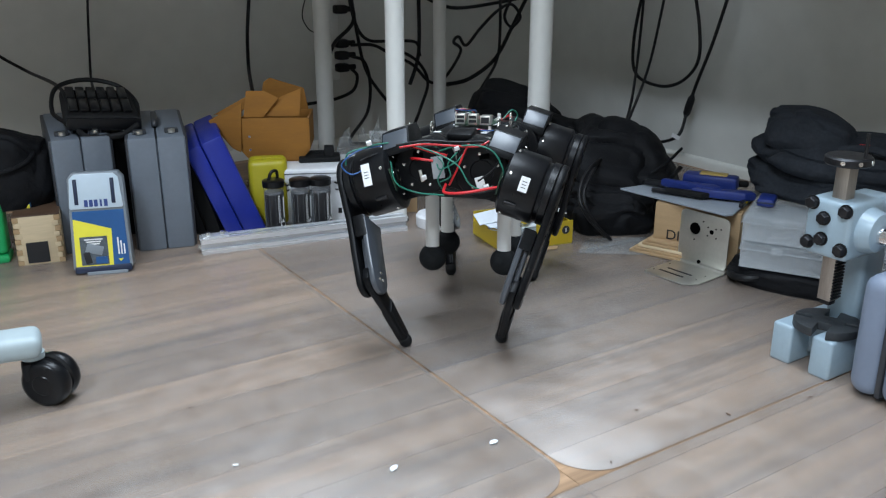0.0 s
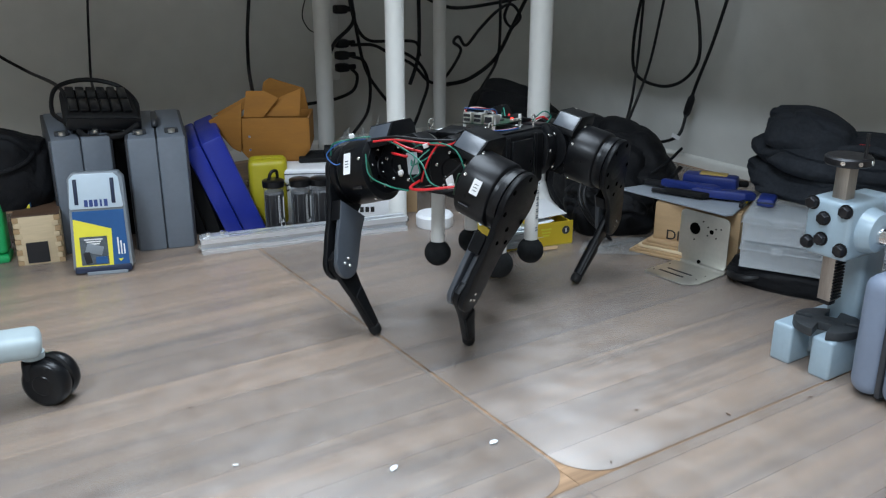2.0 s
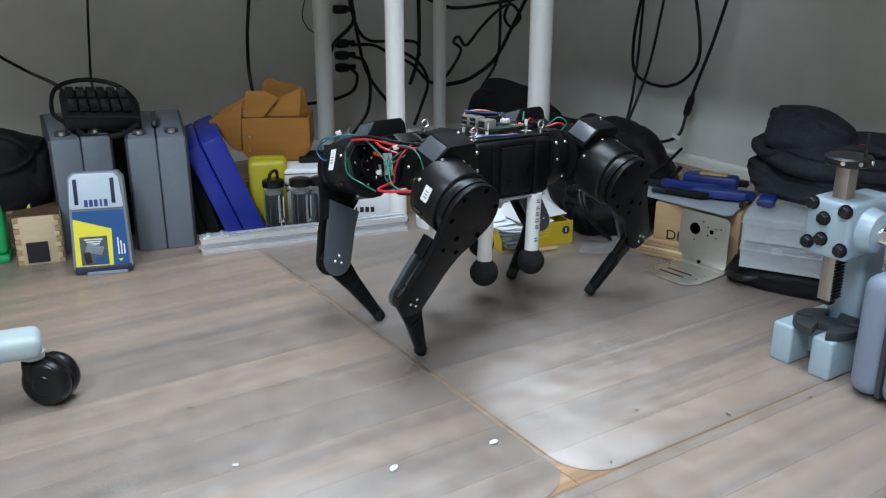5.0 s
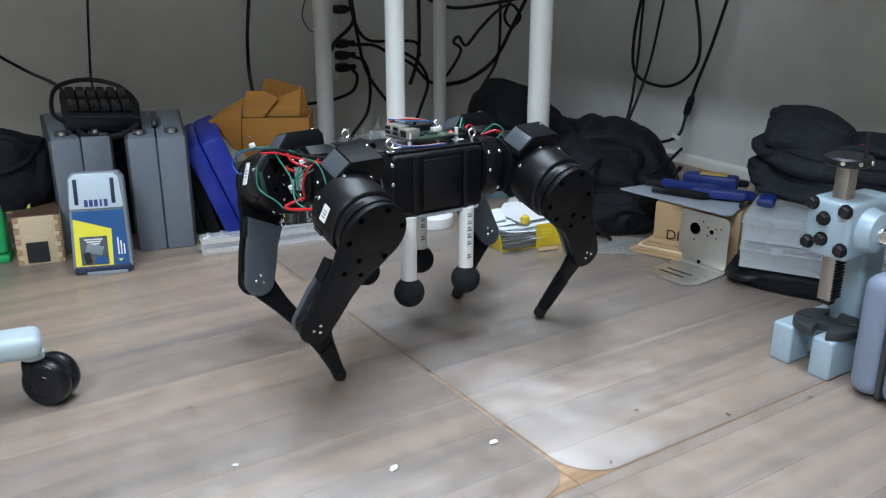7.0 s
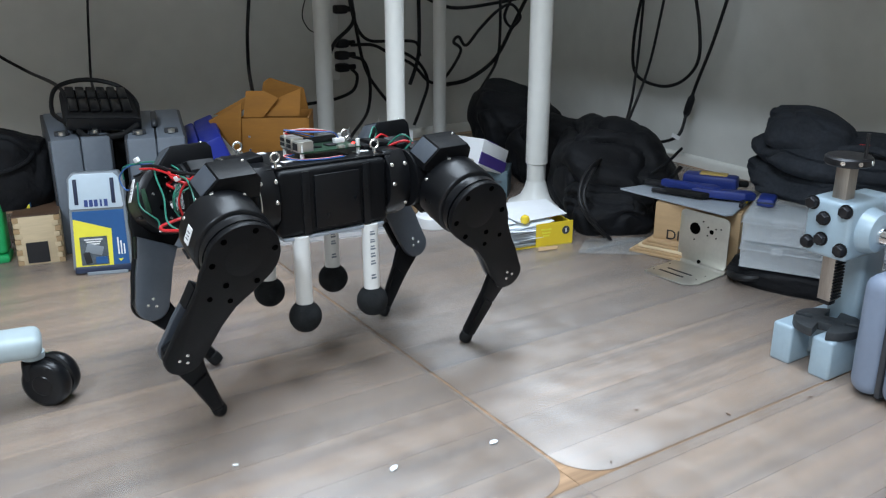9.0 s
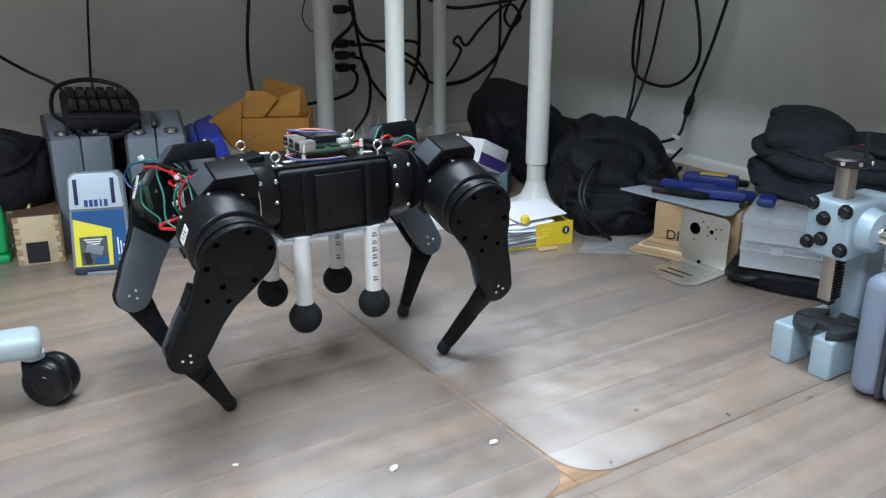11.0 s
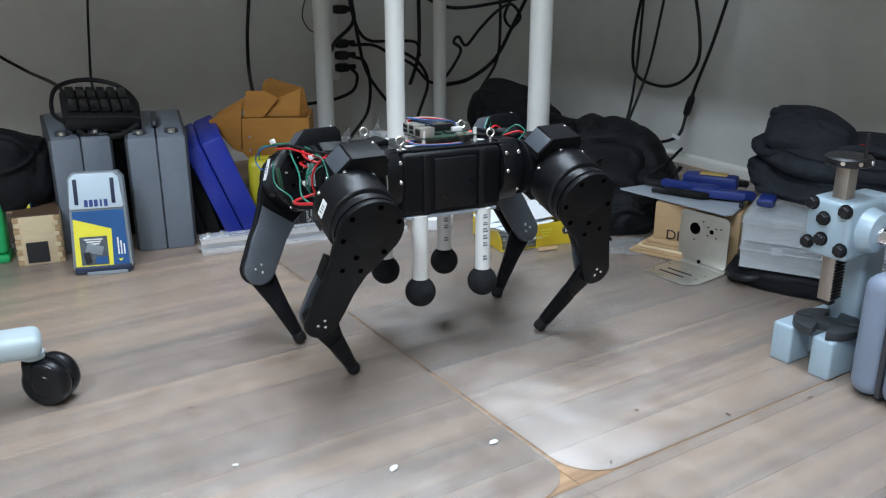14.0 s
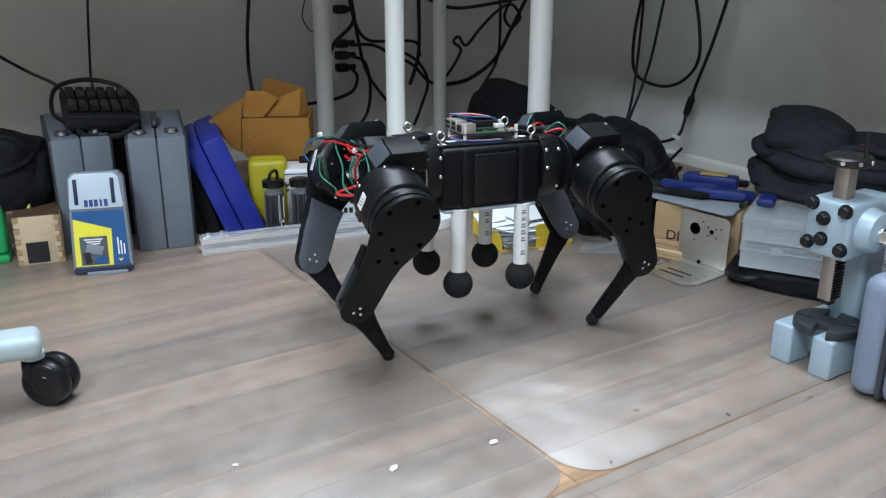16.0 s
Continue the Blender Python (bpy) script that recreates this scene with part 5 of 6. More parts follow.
def steel_bracket():
    b = thing("steel_bracket", along((1.155, 1.007), (1.164, 0.905)), "bent zinc-plated steel bracket with punched holes", "bracket")
    w, t = 0.100, 0.0022
    upright = part("upright", one(prism, rounded_rect(-w / 2, w / 2, 0.008, 0.100, 0.010, 5), t, pose(0, t, 0, 90), 0.0005), STEEL, b)
    out = [(-w / 2 + 0.004, -0.088), (w / 2 - 0.016, -0.088), (w / 2, -0.070), (w / 2, 0.0), (-w / 2, 0.0), (-w / 2, -0.082)]
    foot = part("foot", one(prism, out, t, pose(0, -0.006, 0.002), 0.0005), STEEL, b)
    bend = bmesh.new()
    a = [(-0.006 + 0.0085 * math.sin(radians(k)), 0.0105 - 0.0085 * math.cos(radians(k))) for k in range(0, 91, 15)]
    c = [(-0.006 + 0.0062 * math.sin(radians(k)), 0.0105 - 0.0062 * math.cos(radians(k))) for k in range(90, -1, -15)]
    prism(bend, a + c, w, None)
    xf(bend, bend.verts, Matrix(((0, 0, 1, -w / 2), (1, 0, 0, 0), (0, 1, 0, 0), (0, 0, 0, 1))))
    part("bend", bend, STEEL, b)
    part("large_hole", one(cyl, 0.0105, 0.0006, pose(-0.018, -0.0002, 0.070, 90), 24), HOLE, upright)
    part("hole", one(cyl, 0.0040, 0.0006, pose(0.016, -0.0002, 0.071, 90), 14), HOLE, upright)
    for x, z in ((0.008, 0.078), (0.024, 0.078), (0.008, 0.063), (0.026, 0.062), (0.034, 0.080), (-0.018, 0.050), (-0.002, 0.086)):
        part("hole", one(cyl, 0.0015, 0.0006, pose(x, -0.0002, z, 90), 10), HOLE, upright)
    part("hole", one(cyl, 0.0038, 0.0006, pose(-0.004, -0.0005, 0.012, 70), 14), HOLE, upright)
    for x, y, l in ((-0.006, -0.050, 0.050), (-0.010, -0.068, 0.050)):
        # slots are flat black strips, their shade painted on the foot
        part("slot", one(box, l, 0.005, 0.0006, pose(x, y, 0.0040), 0.0002), INK, foot)
    for x, y in ((0.036, -0.035), (0.036, -0.060), (-0.042, -0.030), (-0.042, -0.074)):
        part("hole", one(cyl, 0.0014, 0.0006, pose(x, y, 0.0040), 10), HOLE, foot)


steel_bracket()
pl = part("grey_sheet", one(prism, [(1.146, 1.150), (1.172, 0.925), (1.185, 0.920), (1.345, 0.986), (1.240, 1.140)], 0.0035, pose(0, 0, 0.1012), 0.0006), PLATEG)
tagged(pl, "stiff grey sheet lying on a carton with tools on it", "sheet")


def plier_tool(m, grip, label):
    p = thing("hand_tool", m, label, "tool", "hand tools")
    a = part("handle", one(prism, [(-0.055, -0.012), (-0.040, -0.020), (0.0, -0.014), (0.045, -0.008), (0.050, 0.002), (0.0, 0.000), (-0.045, 0.002)], 0.016, None, 0.004), grip, p)
    part("handle", one(prism, [(-0.058, 0.010), (0.0, 0.004), (0.046, 0.002), (0.052, 0.010), (0.010, 0.018), (-0.040, 0.024)], 0.016, pose(0, 0, 0.004), 0.004), grip, p)
    part("jaw", one(prism, [(0.046, -0.008), (0.085, -0.004), (0.090, 0.002), (0.085, 0.008), (0.046, 0.010)], 0.010, pose(0, 0, 0.002), 0.002), BOLTB, p)
    return p


plier_tool(pose(1.236, 1.062, 0.1050, 0, 0, 112), TOOLB, "blue-handled pliers on a grey sheet")
plier_tool(pose(1.243, 0.994, 0.1050, 0, 0, 128), TOOLB, "blue-handled crimping tool on a grey sheet")
plier_tool(pose(1.204, 1.040, 0.1050, 0, 0, 118) @ Matrix.Scale(0.72, 4), RUBBER, "black-handled pliers beside blue ones on a grey sheet")
tl = thing("crimping_tool", pose(1.290, 1.060, 0.1050, 0, 0, -60), "blue and yellow ratchet tool on a grey sheet", "tool", "hand tools")
part("body", one(box, 0.100, 0.034, 0.026, None, 0.006), TOOLB, tl)
part("inlay", one(box, 0.050, 0.022, 0.004, pose(0.005, 0, 0.0245), 0.0015), TOOLY, tl)
part("lever", one(box, 0.090, 0.010, 0.012, pose(0.020, 0.026, 0.0, 0, 0, 8), 0.003), RUBBER, tl)
yc = thing("yellow_clip", pose(1.262, 0.958, 0.1050, 0, 0, 30), "small yellow plastic tool tip on a grey sheet", "tool")
part("body", one(box, 0.024, 0.014, 0.014, None, 0.003), BOXY, yc)
part("tip", one(box, 0.034, 0.007, 0.008, pose(-0.026, 0, 0.0), 0.002), BOLTB, yc)


def organiser(m, label):
    o = thing("parts_organiser", m, label, "organiser", "clear organisers")
    w, d, h = 0.215, 0.125, 0.043
    body = bmesh.new()
    box(body, w, d, 0.0015, pose(0, d / 2, 0))
    for s in (-1, 1):
        box(body, 0.0015, d, h * 0.75, pose(s * (w / 2 - 0.001), d / 2, 0))
    for y in (0.001, d - 0.001):
        box(body, w, 0.0015, h * 0.75, pose(0, y, 0))
    part("tray", body, CLEAR, o)
    for i in range(1, 5):
        part("divider", one(box, 0.0012, d - 0.006, h * 0.68, pose(-w / 2 + i * w / 5, d / 2, 0.001)), CLEAR, o)
    part("lid", one(box, w + 0.004, d + 0.004, h * 0.24, pose(0, d / 2, h * 0.755), 0.003), CLEAR, o)
    for x in (-0.052, 0.052):
        part("latch", one(box, 0.018, 0.003, h * 0.34, pose(x, -0.002, h * 0.62), 0.001), CLEAR, o)
    for i in range(9):
        part("rib", one(box, 0.0016, 0.0016, h * 0.66, pose(-w / 2 + 0.012 + i * 0.0238, -0.0004, 0.002)), CLEAR, o)
    part("rim", one(box, w + 0.007, d + 0.007, 0.0022, pose(0, d / 2, h * 0.70), 0.0008), CLEAR, o)


F1 = along((1.140, 0.860), (1.242, 0.675))
organiser(F1 @ pose(0, 0, 0.038), "clear plastic parts organiser under another one")
organiser(F1 @ pose(-0.001, 0.002, 0.0826), "clear plastic parts organiser below a dark bag")
duffel("cable_sack", pose(1.245, 0.815, 0.0, 0, 0, -61), 0.115, 0.075, 0.0270, 8, FABB, "flat black cloth sack under the clear organisers", 0.12, False)
coil = thing("cable_coil", pose(1.175, 0.865, 0.0, 0, 0, 0), "coil of thick black cable on the floor", "cable coil")
part("loop", one(sweep, [(0.032 * math.cos(a * 0.6), 0.032 * math.sin(a * 0.6), 0.006 + 0.0022 * a) for a in range(14)], 0.006, 8, 4), CABLE, coil)


def grey_rucksack():
    b = thing("rucksack", pose(1.395, 0.830, 0.126, 0, 0, -52), "dark grey cloth rucksack slumped on clear organisers", "bag", "cloth bags")
    part("body", one(lump, 0.175, 0.112, 0.042, 12, 0.26, None, 0.85), FABG, b)
    part("middle_roll", one(lump, 0.158, 0.108, 0.044, 21, 0.28, pose(-0.012, -0.008, 0.040, 0, 5, 0), 0.85), FABG, b)
    part("flap", one(lump, 0.078, 0.084, 0.050, 14, 0.30, pose(-0.096, -0.012, 0.072, 0, 14, 0), 0.9), FABG, b)
    part("fold", one(lump, 0.082, 0.082, 0.042, 15, 0.30, pose(0.122, -0.010, 0.070, 0, -14, 0), 0.9), FABG, b)
    part("strap", one(sweep, [(-0.05, -0.10, 0.10), (0.0, -0.115, 0.105), (0.06, -0.11, 0.085), (0.15, -0.09, 0.07)], 0.006, 8), FABG, b)
    part("red_tab", one(box, 0.018, 0.006, 0.010, pose(-0.010, -0.085, 0.098, 30, 0, -20), 0.002), REDW, b)
    part("pen_cap", one(cyl, 0.004, 0.016, pose(-0.004, -0.092, 0.092, 60, 20, 0), 12), SCREW, b)


grey_rucksack()
bl = thing("blue_pouch", pose(1.219, 0.881, 0.1265, 0, 0, -60), "small blue plastic pouch under a rucksack", "pouch")
part("body", one(box, 0.028, 0.046, 0.014, None, 0.005), TOOLB, bl)
part("seam", one(box, 0.0286, 0.003, 0.003, pose(0, -0.0225, 0.006), 0.001), NAVY, bl)


# ---- arbor press ----
def arbor_press():
    p = thing("arbor_press", pose(0.966, 0.620, 0), "pale blue hand arbor press with steel ram", "press")
    base = bmesh.new()
    for y in (0.0295, -0.0295):
        box(base, 0.125, 0.031, 0.055, pose(0.0625, y, 0), 0.0045, 3)
    box(base, 0.085, 0.060, 0.043, pose(0.082, 0, 0.010), 0.004)
    part("base", base, PRESSP, p)
    part("column", one(box, 0.048, 0.046, 0.180, pose(0.098, -0.004, 0.050), 0.007, 3), PRESSP, p)
    rim, R = [], 0.0425
    for a, half, deep in ((20, 0.0075, 0.014), (110, 0.0050, 0.020), (200, 0.0085, 0.012), (290, 0.0040, 0.022)):
        e = math.degrees(math.asin(half / R))
        for x, y in ((R * math.cos(radians(e)), -half), (deep, -half), (deep, half), (R * math.cos(radians(e)), half)):
            ca, sa = math.cos(radians(a)), math.sin(radians(a))
            rim.append((x * ca - y * sa, x * sa + y * ca))
        for k in range(1, 10):
            b = radians(a + e + (90 - 2 * e) * k / 10)
            rim.append((R * math.cos(b), R * math.sin(b)))
    part("anvil_plate", one(prism, rim, 0.0115, pose(0.036, -0.011, 0.0555), 0.0008), CAST, p, "round blackened anvil plate with slots")
    head = part("head", one(box, 0.070, 0.062, 0.074, pose(0.040, -0.009, 0.161), 0.006, 3), PRESSP, p)
    part("neck", one(box, 0.060, 0.052, 0.064, pose(0.080, -0.006, 0.164), 0.010, 3), PRESSP, p)
    part("boss", one(lathe, [(0.030, 0), (0.0285, 0.006), (0.0265, 0.014), (0.0245, 0.019), (0.018, 0.021)], pose(0.045, -0.038, 0.198, 90), 36), PRESSP, head)
    part("pinion_shaft", one(lathe, [(0.0125, 0), (0.0125, 0.12), (0.011, 0.122)], pose(0.045, -0.058, 0.196, 90), 28), CHROME, p, "chromed pinion shaft")
    part("lever_bar", one(cyl, 0.006, 0.24, pose(0.045, -0.160, 0.20, 20, 150, 0), 18), CHROME, p)
    ram = part("ram", one(box, 0.019, 0.019, 0.180, pose(0.031, -0.009, 0.098), 0.0012), RAMST, p, "square ground steel ram with rack teeth")
    part("ram_tip", one(box, 0.014, 0.014, 0.007, pose(0.031, -0.009, 0.0915), 0.001), BOLTB, ram)
    for i in range(20):
        part("tooth", one(box, 0.019, 0.0035, 0.0022, pose(0.031, -0.0195, 0.102 + i * 0.0042), 0.0004), BOLTB, ram)
    top = part("ram_cap", one(lathe, [(0.026, 0), (0.0285, 0.002), (0.0285, 0.009), (0.026, 0.0115), (0.004, 0.012)], pose(0.031, -0.009, 0.2780), 36), BOLTB, p, "round dark steel ram cap")
    for a in (200, 240, 280):
        part("set_screw", one(cyl, 0.0028, 0.002, pose(0.031 + 0.028 * math.cos(radians(a)), -0.009 + 0.028 * math.sin(radians(a)), 0.284, 0, 90, a), 10), SCREW, top)
    part("cap_pin", one(cyl, 0.0022, 0.030, pose(0.031, -0.030, 0.290), 10), BOLTB, top)
    for y, z in ((0.014, 0.228), (-0.032, 0.226), (-0.004, 0.211), (-0.004, 0.184), (0.014, 0.176), (-0.032, 0.176)):
        bolt = part("bolt", one(lathe, [(0.0078, 0), (0.0078, 0.007), (0.0065, 0.0085), (0.002, 0.0086)], pose(0.0052, y, z, 0, -90, 0), 6), BOLTB, head)
        part("washer", one(cyl, 0.0092, 0.0016, pose(0.0056, y, z, 0, -90, 0), 20), BOLTB, bolt)
    for z in (0.190, 0.222):
        part("bolt", one(lathe, [(0.007, 0), (0.007, 0.008), (0.004, 0.0086)], pose(0.030, 0.0215, z, -90), 6), BOLTB, head)


arbor_press()


def blue_grey_case():
    c = thing("blue_grey_case", pose(0.958, 0.549, 0), "blue-grey plastic tool case with rounded corners on the floor", "case")
    part("front_shell", one(box, 0.19, 0.041, 0.158, pose(0.095, -0.0210, 0.004), 0.019, 5), RCASE, c)
    part("rear_shell", one(box, 0.19, 0.090, 0.158, pose(0.095, -0.0875, 0.004), 0.019, 5), RCASE, c)
    part("seal", one(box, 0.182, 0.010, 0.150, pose(0.095, -0.042, 0.006), 0.008), CASED, c)
    part("foot", one(box, 0.030, 0.060, 0.008, pose(0.050, -0.050, 0.0), 0.002), RUBBER, c)


blue_grey_case()


# ---- office chair foot ----
def chair():
    c = thing("office_chair", pose(0.119, 1.070, 0), "light grey office chair leg with black twin castor", "chair")
    ax = Vector((0.63, 0.76, 0)).normalized()
    rot = ax.to_track_quat("Z", "Y").to_matrix().to_4x4()
    prof = [(0.004, 0.0), (0.012, 0.0003), (0.013, 0.0012), (0.024, 0.0010), (0.0284, 0.004), (0.0302, 0.009), (0.0302, 0.016), (0.0276, 0.0195), (0.010, 0.020)]
    cas = part("castor_hood", one(lathe, [(0.004, 0), (0.026, 0.001), (0.029, 0.004), (0.026, 0.008), (0.004, 0.009)], Matrix.Translation((0.0, 0.0, 0.0355)) @ rot @ pose(0, 0, -0.0045), 32), RUBBER, c)
    for s in (1, -1):
        m = Matrix.Translation((0, 0, 0.0303)) @ rot @ pose(0, 0, 0.0220 * s, 0 if s < 0 else 180, 0, 0)
        part("wheel", one(lathe, prof, m, 48), GLOSSB, c, "black plastic castor wheel")
    part("castor_stem", one(cyl, 0.010, 0.026, pose(-0.016, 0.004, 0.044), 20), RUBBER, c)
    part("castor_block", one(box, 0.028, 0.022, 0.024, pose(-0.016, 0.004, 0.034), 0.004), RUBBER, c)
    beam = one(box, 0.42, 0.050, 0.029, pose(-0.200, 0, 0.0), 0.011, 4)
    part("leg_beam", beam, LEGG, c, "light grey plastic leg", pose(-0.014, 0.002, 0.0675, 0, 0.5, -9))
    part("stem_collar", one(cyl, 0.014, 0.007, pose(-0.016, 0.004, 0.0615), 20), LEGG, c)


chair()

# ---- scraps on the mats ----
for x, y, s, a in ((0.395, 0.706, 0.0065, 20), (0.516, 0.690, 0.0062, -10)):
    b = bmesh.new()
    prism(b, [(-s * 0.9, -s * 0.4), (s * 0.3, -s * 0.55), (s, -s * 0.05), (s * 0.5, s * 0.5), (-s * 0.5, s * 0.42)], 0.0008, pose(0, 0, 0, 3, -4, 0))
    ob = part("paper_scrap", b, PAPER, m=pose(x, y, 0.0028, 0, 0, a))
    tagged(ob, "tiny torn scrap of white paper on the mat", "paper scrap", "paper scraps")
random.seed(21)
for x, y in ((0.253, 0.955), (0.705, 0.655), (0.79, 0.587), (0.60, 0.588), (0.91, 0.560), (0.84, 1.24), (0.255, 0.805)):
    s = random.uniform(0.0012, 0.0030)
    ob = part("crumb", one(box, s * 2, s, 0.0012, None, 0.0003), DWOOD if random.random() < 0.7 else STICK, m=pose(x, y, 0.0020, 0, 0, random.uniform(0, 180)))
    tagged(ob, "tiny crumb of dirt on the floor mat", "crumb", "crumbs")

# ---- floor planks ----
PW, JOINT = 0.08, 0.5455


@functools.lru_cache(maxsize=None)
def plank_mesh(length, tone):
    return finish(one(box, length - 0.0006, PW - 0.0006, 0.0035, None, 0.0006, 1), "plank", PLANKS[tone])


rng = random.Random(4)
first = 0.80 - 43 * PW
# tones of the boards on either side of their end joints, row by row
# beyond wood tone, some rows are paler or darker to paint sheen and shade
PAIR = {38: (1, 1), 39: (1, 1), 40: (1, 1), 41: (1, 2), 42: (2, 2), 43: (0, 0), 44: (1, 0), 45: (2, 0), 46: (1, 0), 47: (1, 1), 48: (2, 1), 49: (2, 0), 50: (2, 1), 51: (2, 1), 52: (2, 1), 53: (2, 1)}
for row in range(math.ceil((YW - first) / PW)):
    y = first + PW * (row + 0.5)
    ends = (-2.6, rng.choice((-1.25, -0.95, -0.72, -0.50)), JOINT, XW)
    for k in range(3):
        tone = PAIR[row][k - 1] if row in PAIR and k else rng.choice((0, 1, 1, 2))
        ob = new("plank", plank_mesh(ends[k + 1] - ends[k], tone))
        ob.parent = floor_base
        ob.matrix_basis = floor_base.matrix_basis.inverted() @ pose((ends[k] + ends[k + 1]) / 2, y, -0.0035)


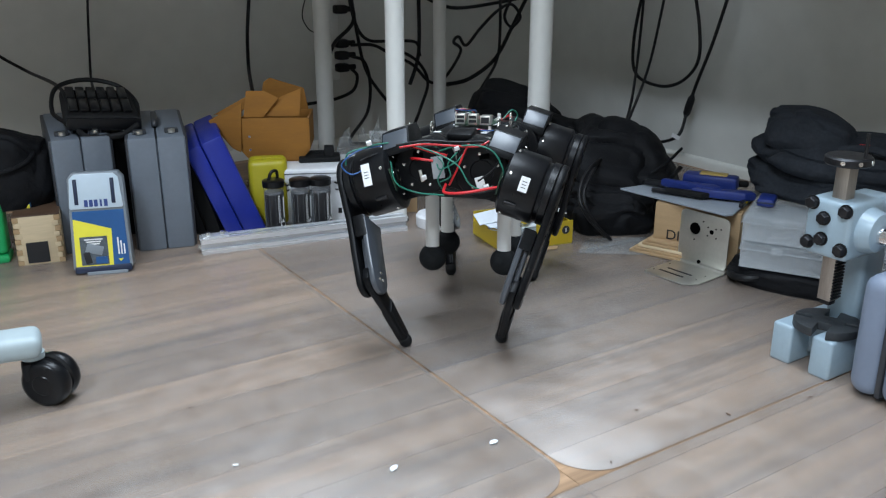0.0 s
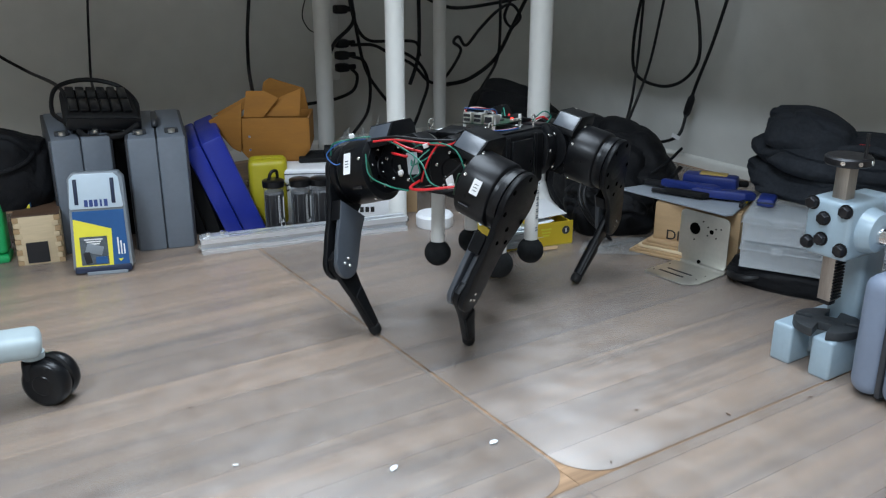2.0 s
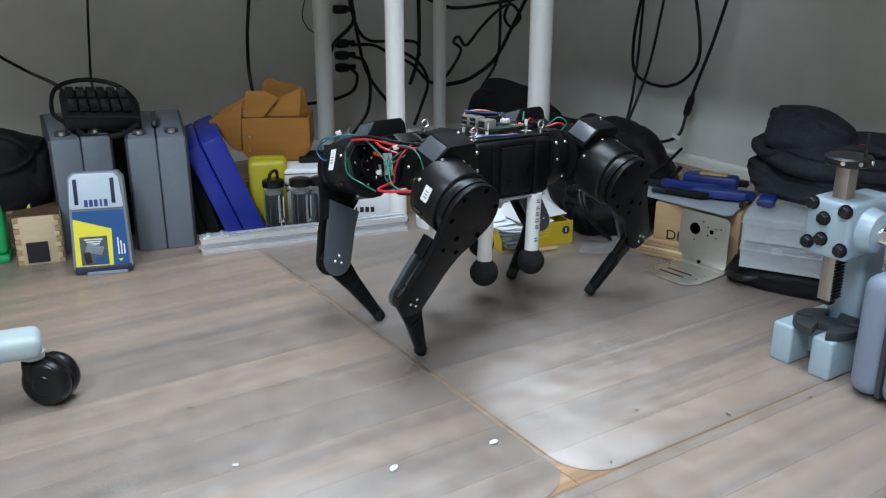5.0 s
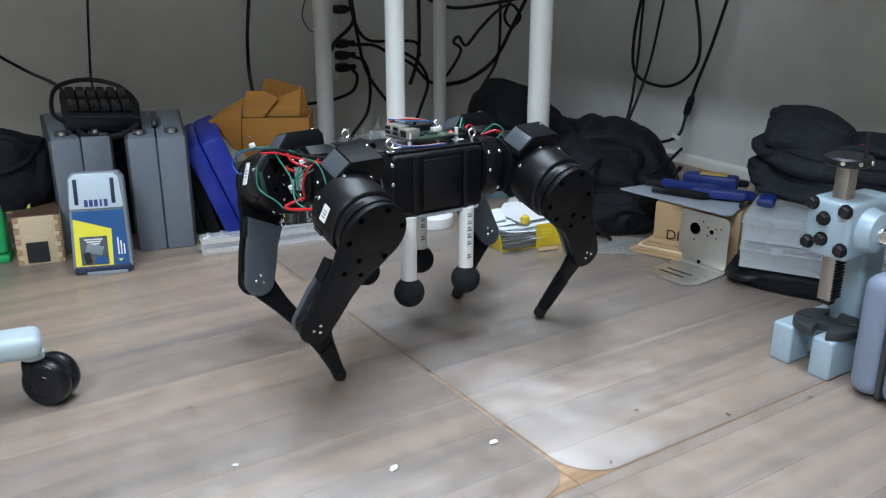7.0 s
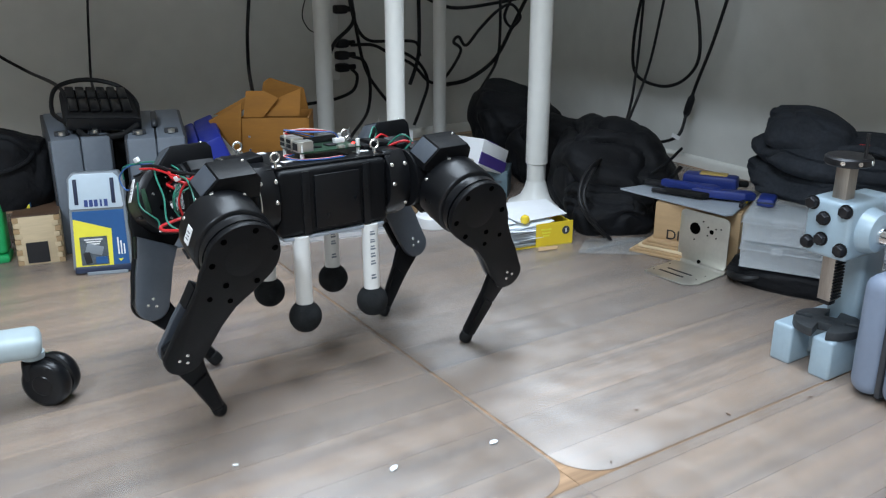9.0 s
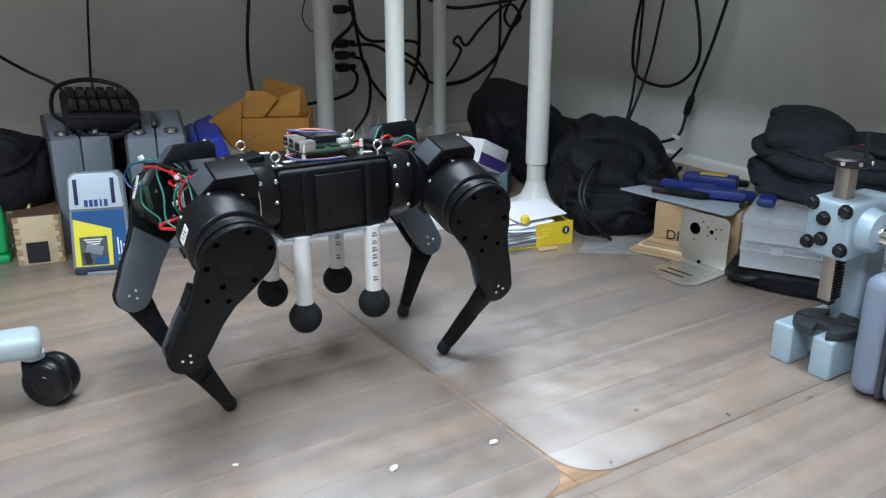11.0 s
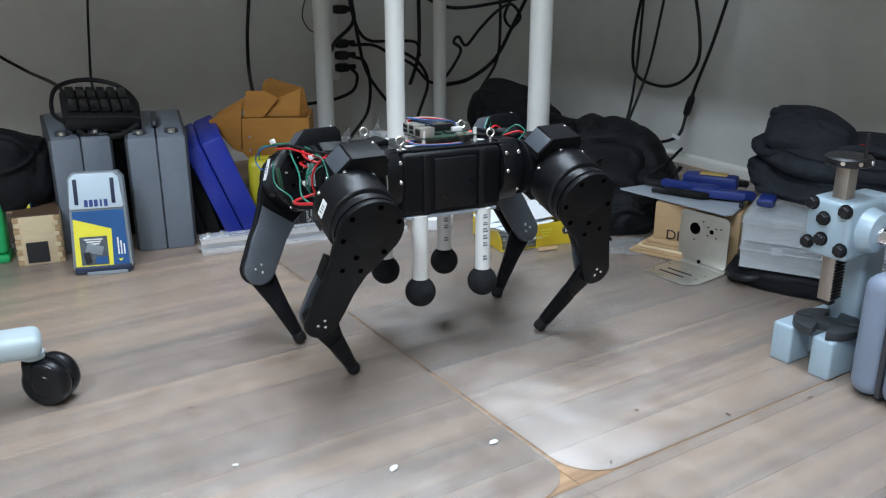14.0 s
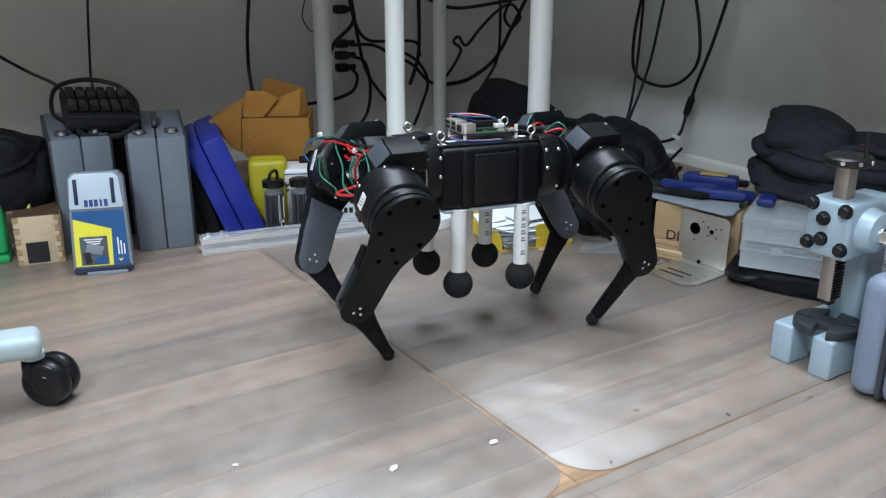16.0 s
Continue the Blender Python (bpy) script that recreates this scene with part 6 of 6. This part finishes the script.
# ---- movement ----
def motions():
    """The robot turns on the spot, walks off, then steps backwards; opposite legs swing together."""
    body = [
        (0.0, 0.742, 1.053, 0.239, 1.0, -4.3, -136.8),
        (0.5, 0.732, 1.017, 0.246, -1.1, -3.6, -144.9),
        (1.0, 0.740, 1.030, 0.243, 0.3, -5.3, -151.2),
        (1.5, 0.741, 1.015, 0.242, -1.0, -4.8, -155.8),
        (2.0, 0.753, 1.039, 0.241, 1.7, -3.7, -156.8),
        (2.5, 0.748, 1.014, 0.241, -0.7, -3.6, -162.9),
        (3.0, 0.775, 1.043, 0.235, 1.6, -3.9, -166.5),
        (3.5, 0.758, 1.022, 0.239, -0.1, -3.7, -170.1),
        (4.0, 0.767, 1.025, 0.239, 0.3, -4.0, -169.5),
        (4.5, 0.756, 1.017, 0.240, 0.7, -3.5, -171.0),
        (5.0, 0.733, 1.011, 0.242, 1.0, -3.0, -172.5),
        (5.5, 0.701, 1.006, 0.243, 1.4, -2.6, -173.9),
        (6.0, 0.666, 1.003, 0.245, 1.8, -2.1, -175.1),
        (6.5, 0.630, 1.001, 0.246, 2.1, -1.7, -175.9),
        (7.0, 0.600, 0.995, 0.246, 1.4, -1.5, -175.9),
        (7.5, 0.560, 0.998, 0.248, 2.4, -1.1, -177.2),
        (8.0, 0.526, 0.993, 0.248, 1.2, -1.0, -176.5),
        (8.5, 0.484, 0.998, 0.249, 2.6, -0.6, -178.3),
        (9.0, 0.448, 0.992, 0.248, 1.7, -0.5, -178.3),
        (9.5, 0.421, 0.991, 0.248, 1.7, -0.6, -179.1),
        (10.0, 0.416, 0.989, 0.249, 1.8, -0.6, -179.7),
        (10.5, 0.427, 0.988, 0.249, 1.8, -0.7, -180.3),
        (11.0, 0.449, 0.985, 0.249, 1.8, -0.7, -180.8),
        (11.5, 0.475, 0.982, 0.250, 1.8, -0.8, -181.3),
        (12.0, 0.506, 0.988, 0.250, 3.0, -1.1, -181.5),
        (12.5, 0.529, 0.976, 0.250, 1.4, -1.1, -182.3),
        (13.0, 0.564, 0.988, 0.247, 2.8, -0.9, -182.8),
        (13.5, 0.587, 0.974, 0.247, 1.3, -1.1, -184.0),
        (14.0, 0.618, 0.978, 0.248, 2.5, -1.3, -184.2),
        (14.5, 0.639, 0.968, 0.248, 1.1, -1.1, -185.3),
        (15.0, 0.672, 0.973, 0.248, 2.3, -1.2, -186.2),
        (15.5, 0.681, 0.965, 0.247, 1.4, -1.1, -186.9),
        (16.0, 0.681, 0.970, 0.248, 2.1, -1.3, -188.8),
    ]
    feet = [
        (0.0, 0.684, 0.900, 0.562, 0.964, 0.875, 1.069, 0.774, 1.167),
        (0.5, 0.673, 0.888, 0.549, 0.997, 0.923, 1.067, 0.781, 1.172),
        (1.0, 0.660, 0.907, 0.550, 0.999, 0.917, 1.064, 0.804, 1.147),
        (1.5, 0.645, 0.892, 0.546, 1.023, 0.931, 1.016, 0.803, 1.144),
        (2.0, 0.639, 0.918, 0.546, 1.023, 0.927, 1.018, 0.828, 1.119),
        (2.5, 0.620, 0.902, 0.551, 1.048, 0.934, 0.971, 0.828, 1.119),
        (3.0, 0.622, 0.927, 0.552, 1.048, 0.930, 0.973, 0.852, 1.093),
        (3.5, 0.610, 0.929, 0.573, 1.059, 0.914, 0.952, 0.852, 1.093),
        (4.0, 0.607, 0.922, 0.573, 1.059, 0.914, 0.952, 0.866, 1.097),
        (4.5, 0.607, 0.922, 0.574, 1.063, 0.912, 0.966, 0.866, 1.097),
        (5.0, 0.565, 0.927, 0.574, 1.063, 0.912, 0.966, 0.849, 1.093),
        (5.5, 0.565, 0.927, 0.516, 1.061, 0.849, 0.949, 0.849, 1.093),
        (6.0, 0.495, 0.923, 0.516, 1.061, 0.849, 0.949, 0.776, 1.070),
        (6.5, 0.495, 0.923, 0.459, 1.056, 0.786, 0.939, 0.776, 1.070),
        (7.0, 0.438, 0.922, 0.459, 1.056, 0.786, 0.939, 0.723, 1.070),
        (7.5, 0.432, 0.921, 0.392, 1.059, 0.721, 0.936, 0.725, 1.077),
        (8.0, 0.360, 0.919, 0.390, 1.060, 0.720, 0.936, 0.657, 1.071),
        (8.5, 0.355, 0.923, 0.317, 1.061, 0.645, 0.930, 0.661, 1.079),
        (9.0, 0.277, 0.919, 0.318, 1.054, 0.642, 0.928, 0.590, 1.074),
        (9.5, 0.277, 0.919, 0.257, 1.061, 0.579, 0.921, 0.590, 1.074),
        (10.0, 0.261, 0.925, 0.257, 1.061, 0.579, 0.921, 0.563, 1.057),
        (10.5, 0.261, 0.925, 0.277, 1.061, 0.596, 0.914, 0.563, 1.057),
        (11.0, 0.291, 0.925, 0.277, 1.061, 0.596, 0.914, 0.614, 1.056),
        (11.5, 0.291, 0.925, 0.320, 1.063, 0.643, 0.918, 0.614, 1.056),
        (12.0, 0.347, 0.928, 0.322, 1.064, 0.648, 0.917, 0.663, 1.056),
        (12.5, 0.348, 0.927, 0.381, 1.061, 0.693, 0.908, 0.666, 1.048),
        (13.0, 0.404, 0.927, 0.381, 1.061, 0.701, 0.908, 0.720, 1.049),
        (13.5, 0.405, 0.926, 0.442, 1.055, 0.745, 0.898, 0.727, 1.042),
        (14.0, 0.461, 0.928, 0.442, 1.055, 0.756, 0.901, 0.779, 1.039),
        (14.5, 0.463, 0.930, 0.501, 1.071, 0.794, 0.888, 0.787, 1.034),
        (15.0, 0.515, 0.932, 0.501, 1.071, 0.806, 0.890, 0.834, 1.027),
        (15.5, 0.516, 0.934, 0.538, 1.069, 0.835, 0.876, 0.837, 1.022),
        (16.0, 0.520, 0.940, 0.538, 1.067, 0.835, 0.876, 0.843, 1.021),
    ]

    def glide(rows, t):
        i = min(int(t * 2 + 1e-6), len(rows) - 2)
        s = t * 2 - i
        a, b = rows[i], rows[i + 1]
        p, q = rows[max(i - 1, 0)], rows[min(i + 2, len(rows) - 1)]
        return [b0 * 0 + 0.5 * (2 * a0 + (b0 - p0) * s + (2 * p0 - 5 * a0 + 4 * b0 - q0) * s * s + (3 * a0 - p0 - 3 * b0 + q0) * s ** 3)
                for p0, a0, b0, q0 in zip(p[1:], a[1:], b[1:], q[1:])]

    def toe(j, t):
        i = min(int(t * 2 + 1e-6), len(feet) - 2)
        a, b = feet[i][1 + 2 * j:3 + 2 * j], feet[i + 1][1 + 2 * j:3 + 2 * j]
        s = t - i / 2
        if (i % 2 == 1) == (j in (0, 3)):
            start = 0.20 if t < 2.5 else 0.14 if t < 6 else 0.12
            u = min(max((s - start) / 0.17, 0), 1)
            lift = 0.024 * math.sin(math.pi * u)
            u = u * u * (3 - 2 * u)
        else:
            u, lift = s / 0.5, 0.0
        return Vector((a[0] + (b[0] - a[0]) * u, a[1] + (b[1] - a[1]) * u, 0.012 + lift))

    times = [k / 10 for k in range(161)]
    path, legs = [], {tag: ([], [], []) for tag, _, _ in SIDES}
    for t in times:
        m = pose(*glide(body, t))
        path.append((t, m))
        for j, (tag, sx, sy) in enumerate(SIDES):
            f = m.inverted() @ toe(j, t)
            dx, dy, dz = f.x - sx * HX, sy * f.y - AY, f.z
            h = math.sqrt(max(dy * dy + dz * dz - (LY - SHIN) ** 2, 1e-6))
            a = math.atan2(dz, dy) - math.atan2(-h, LY - SHIN)
            reach = min(math.hypot(dx, h), (L1 + L2) * 0.9995)
            th = math.atan2(dx, h) + sx * math.acos((L1 * L1 + reach * reach - L2 * L2) / (2 * L1 * reach))
            ts = math.atan2(dx - L1 * math.sin(th), h - L1 * math.cos(th))
            base = Matrix.Translation((sx * HX, sy * AY, 0)) @ Matrix.Rotation(sy * a, 4, "X")
            hip = base @ Matrix.Translation((0, sy * LY, 0))
            knee = hip @ Matrix.Translation((L1 * math.sin(th), 0, -L1 * math.cos(th)))
            for rows, p in zip(legs[tag], (base, hip @ Matrix.Rotation(-th, 4, "Y"), knee @ Matrix.Rotation(-ts, 4, "Y"))):
                rows.append((t, p))
    walk(robot, path)
    for tag, _, _ in SIDES:
        for ob, rows in zip(LEG[tag], legs[tag]):
            walk(ob, rows)


motions()
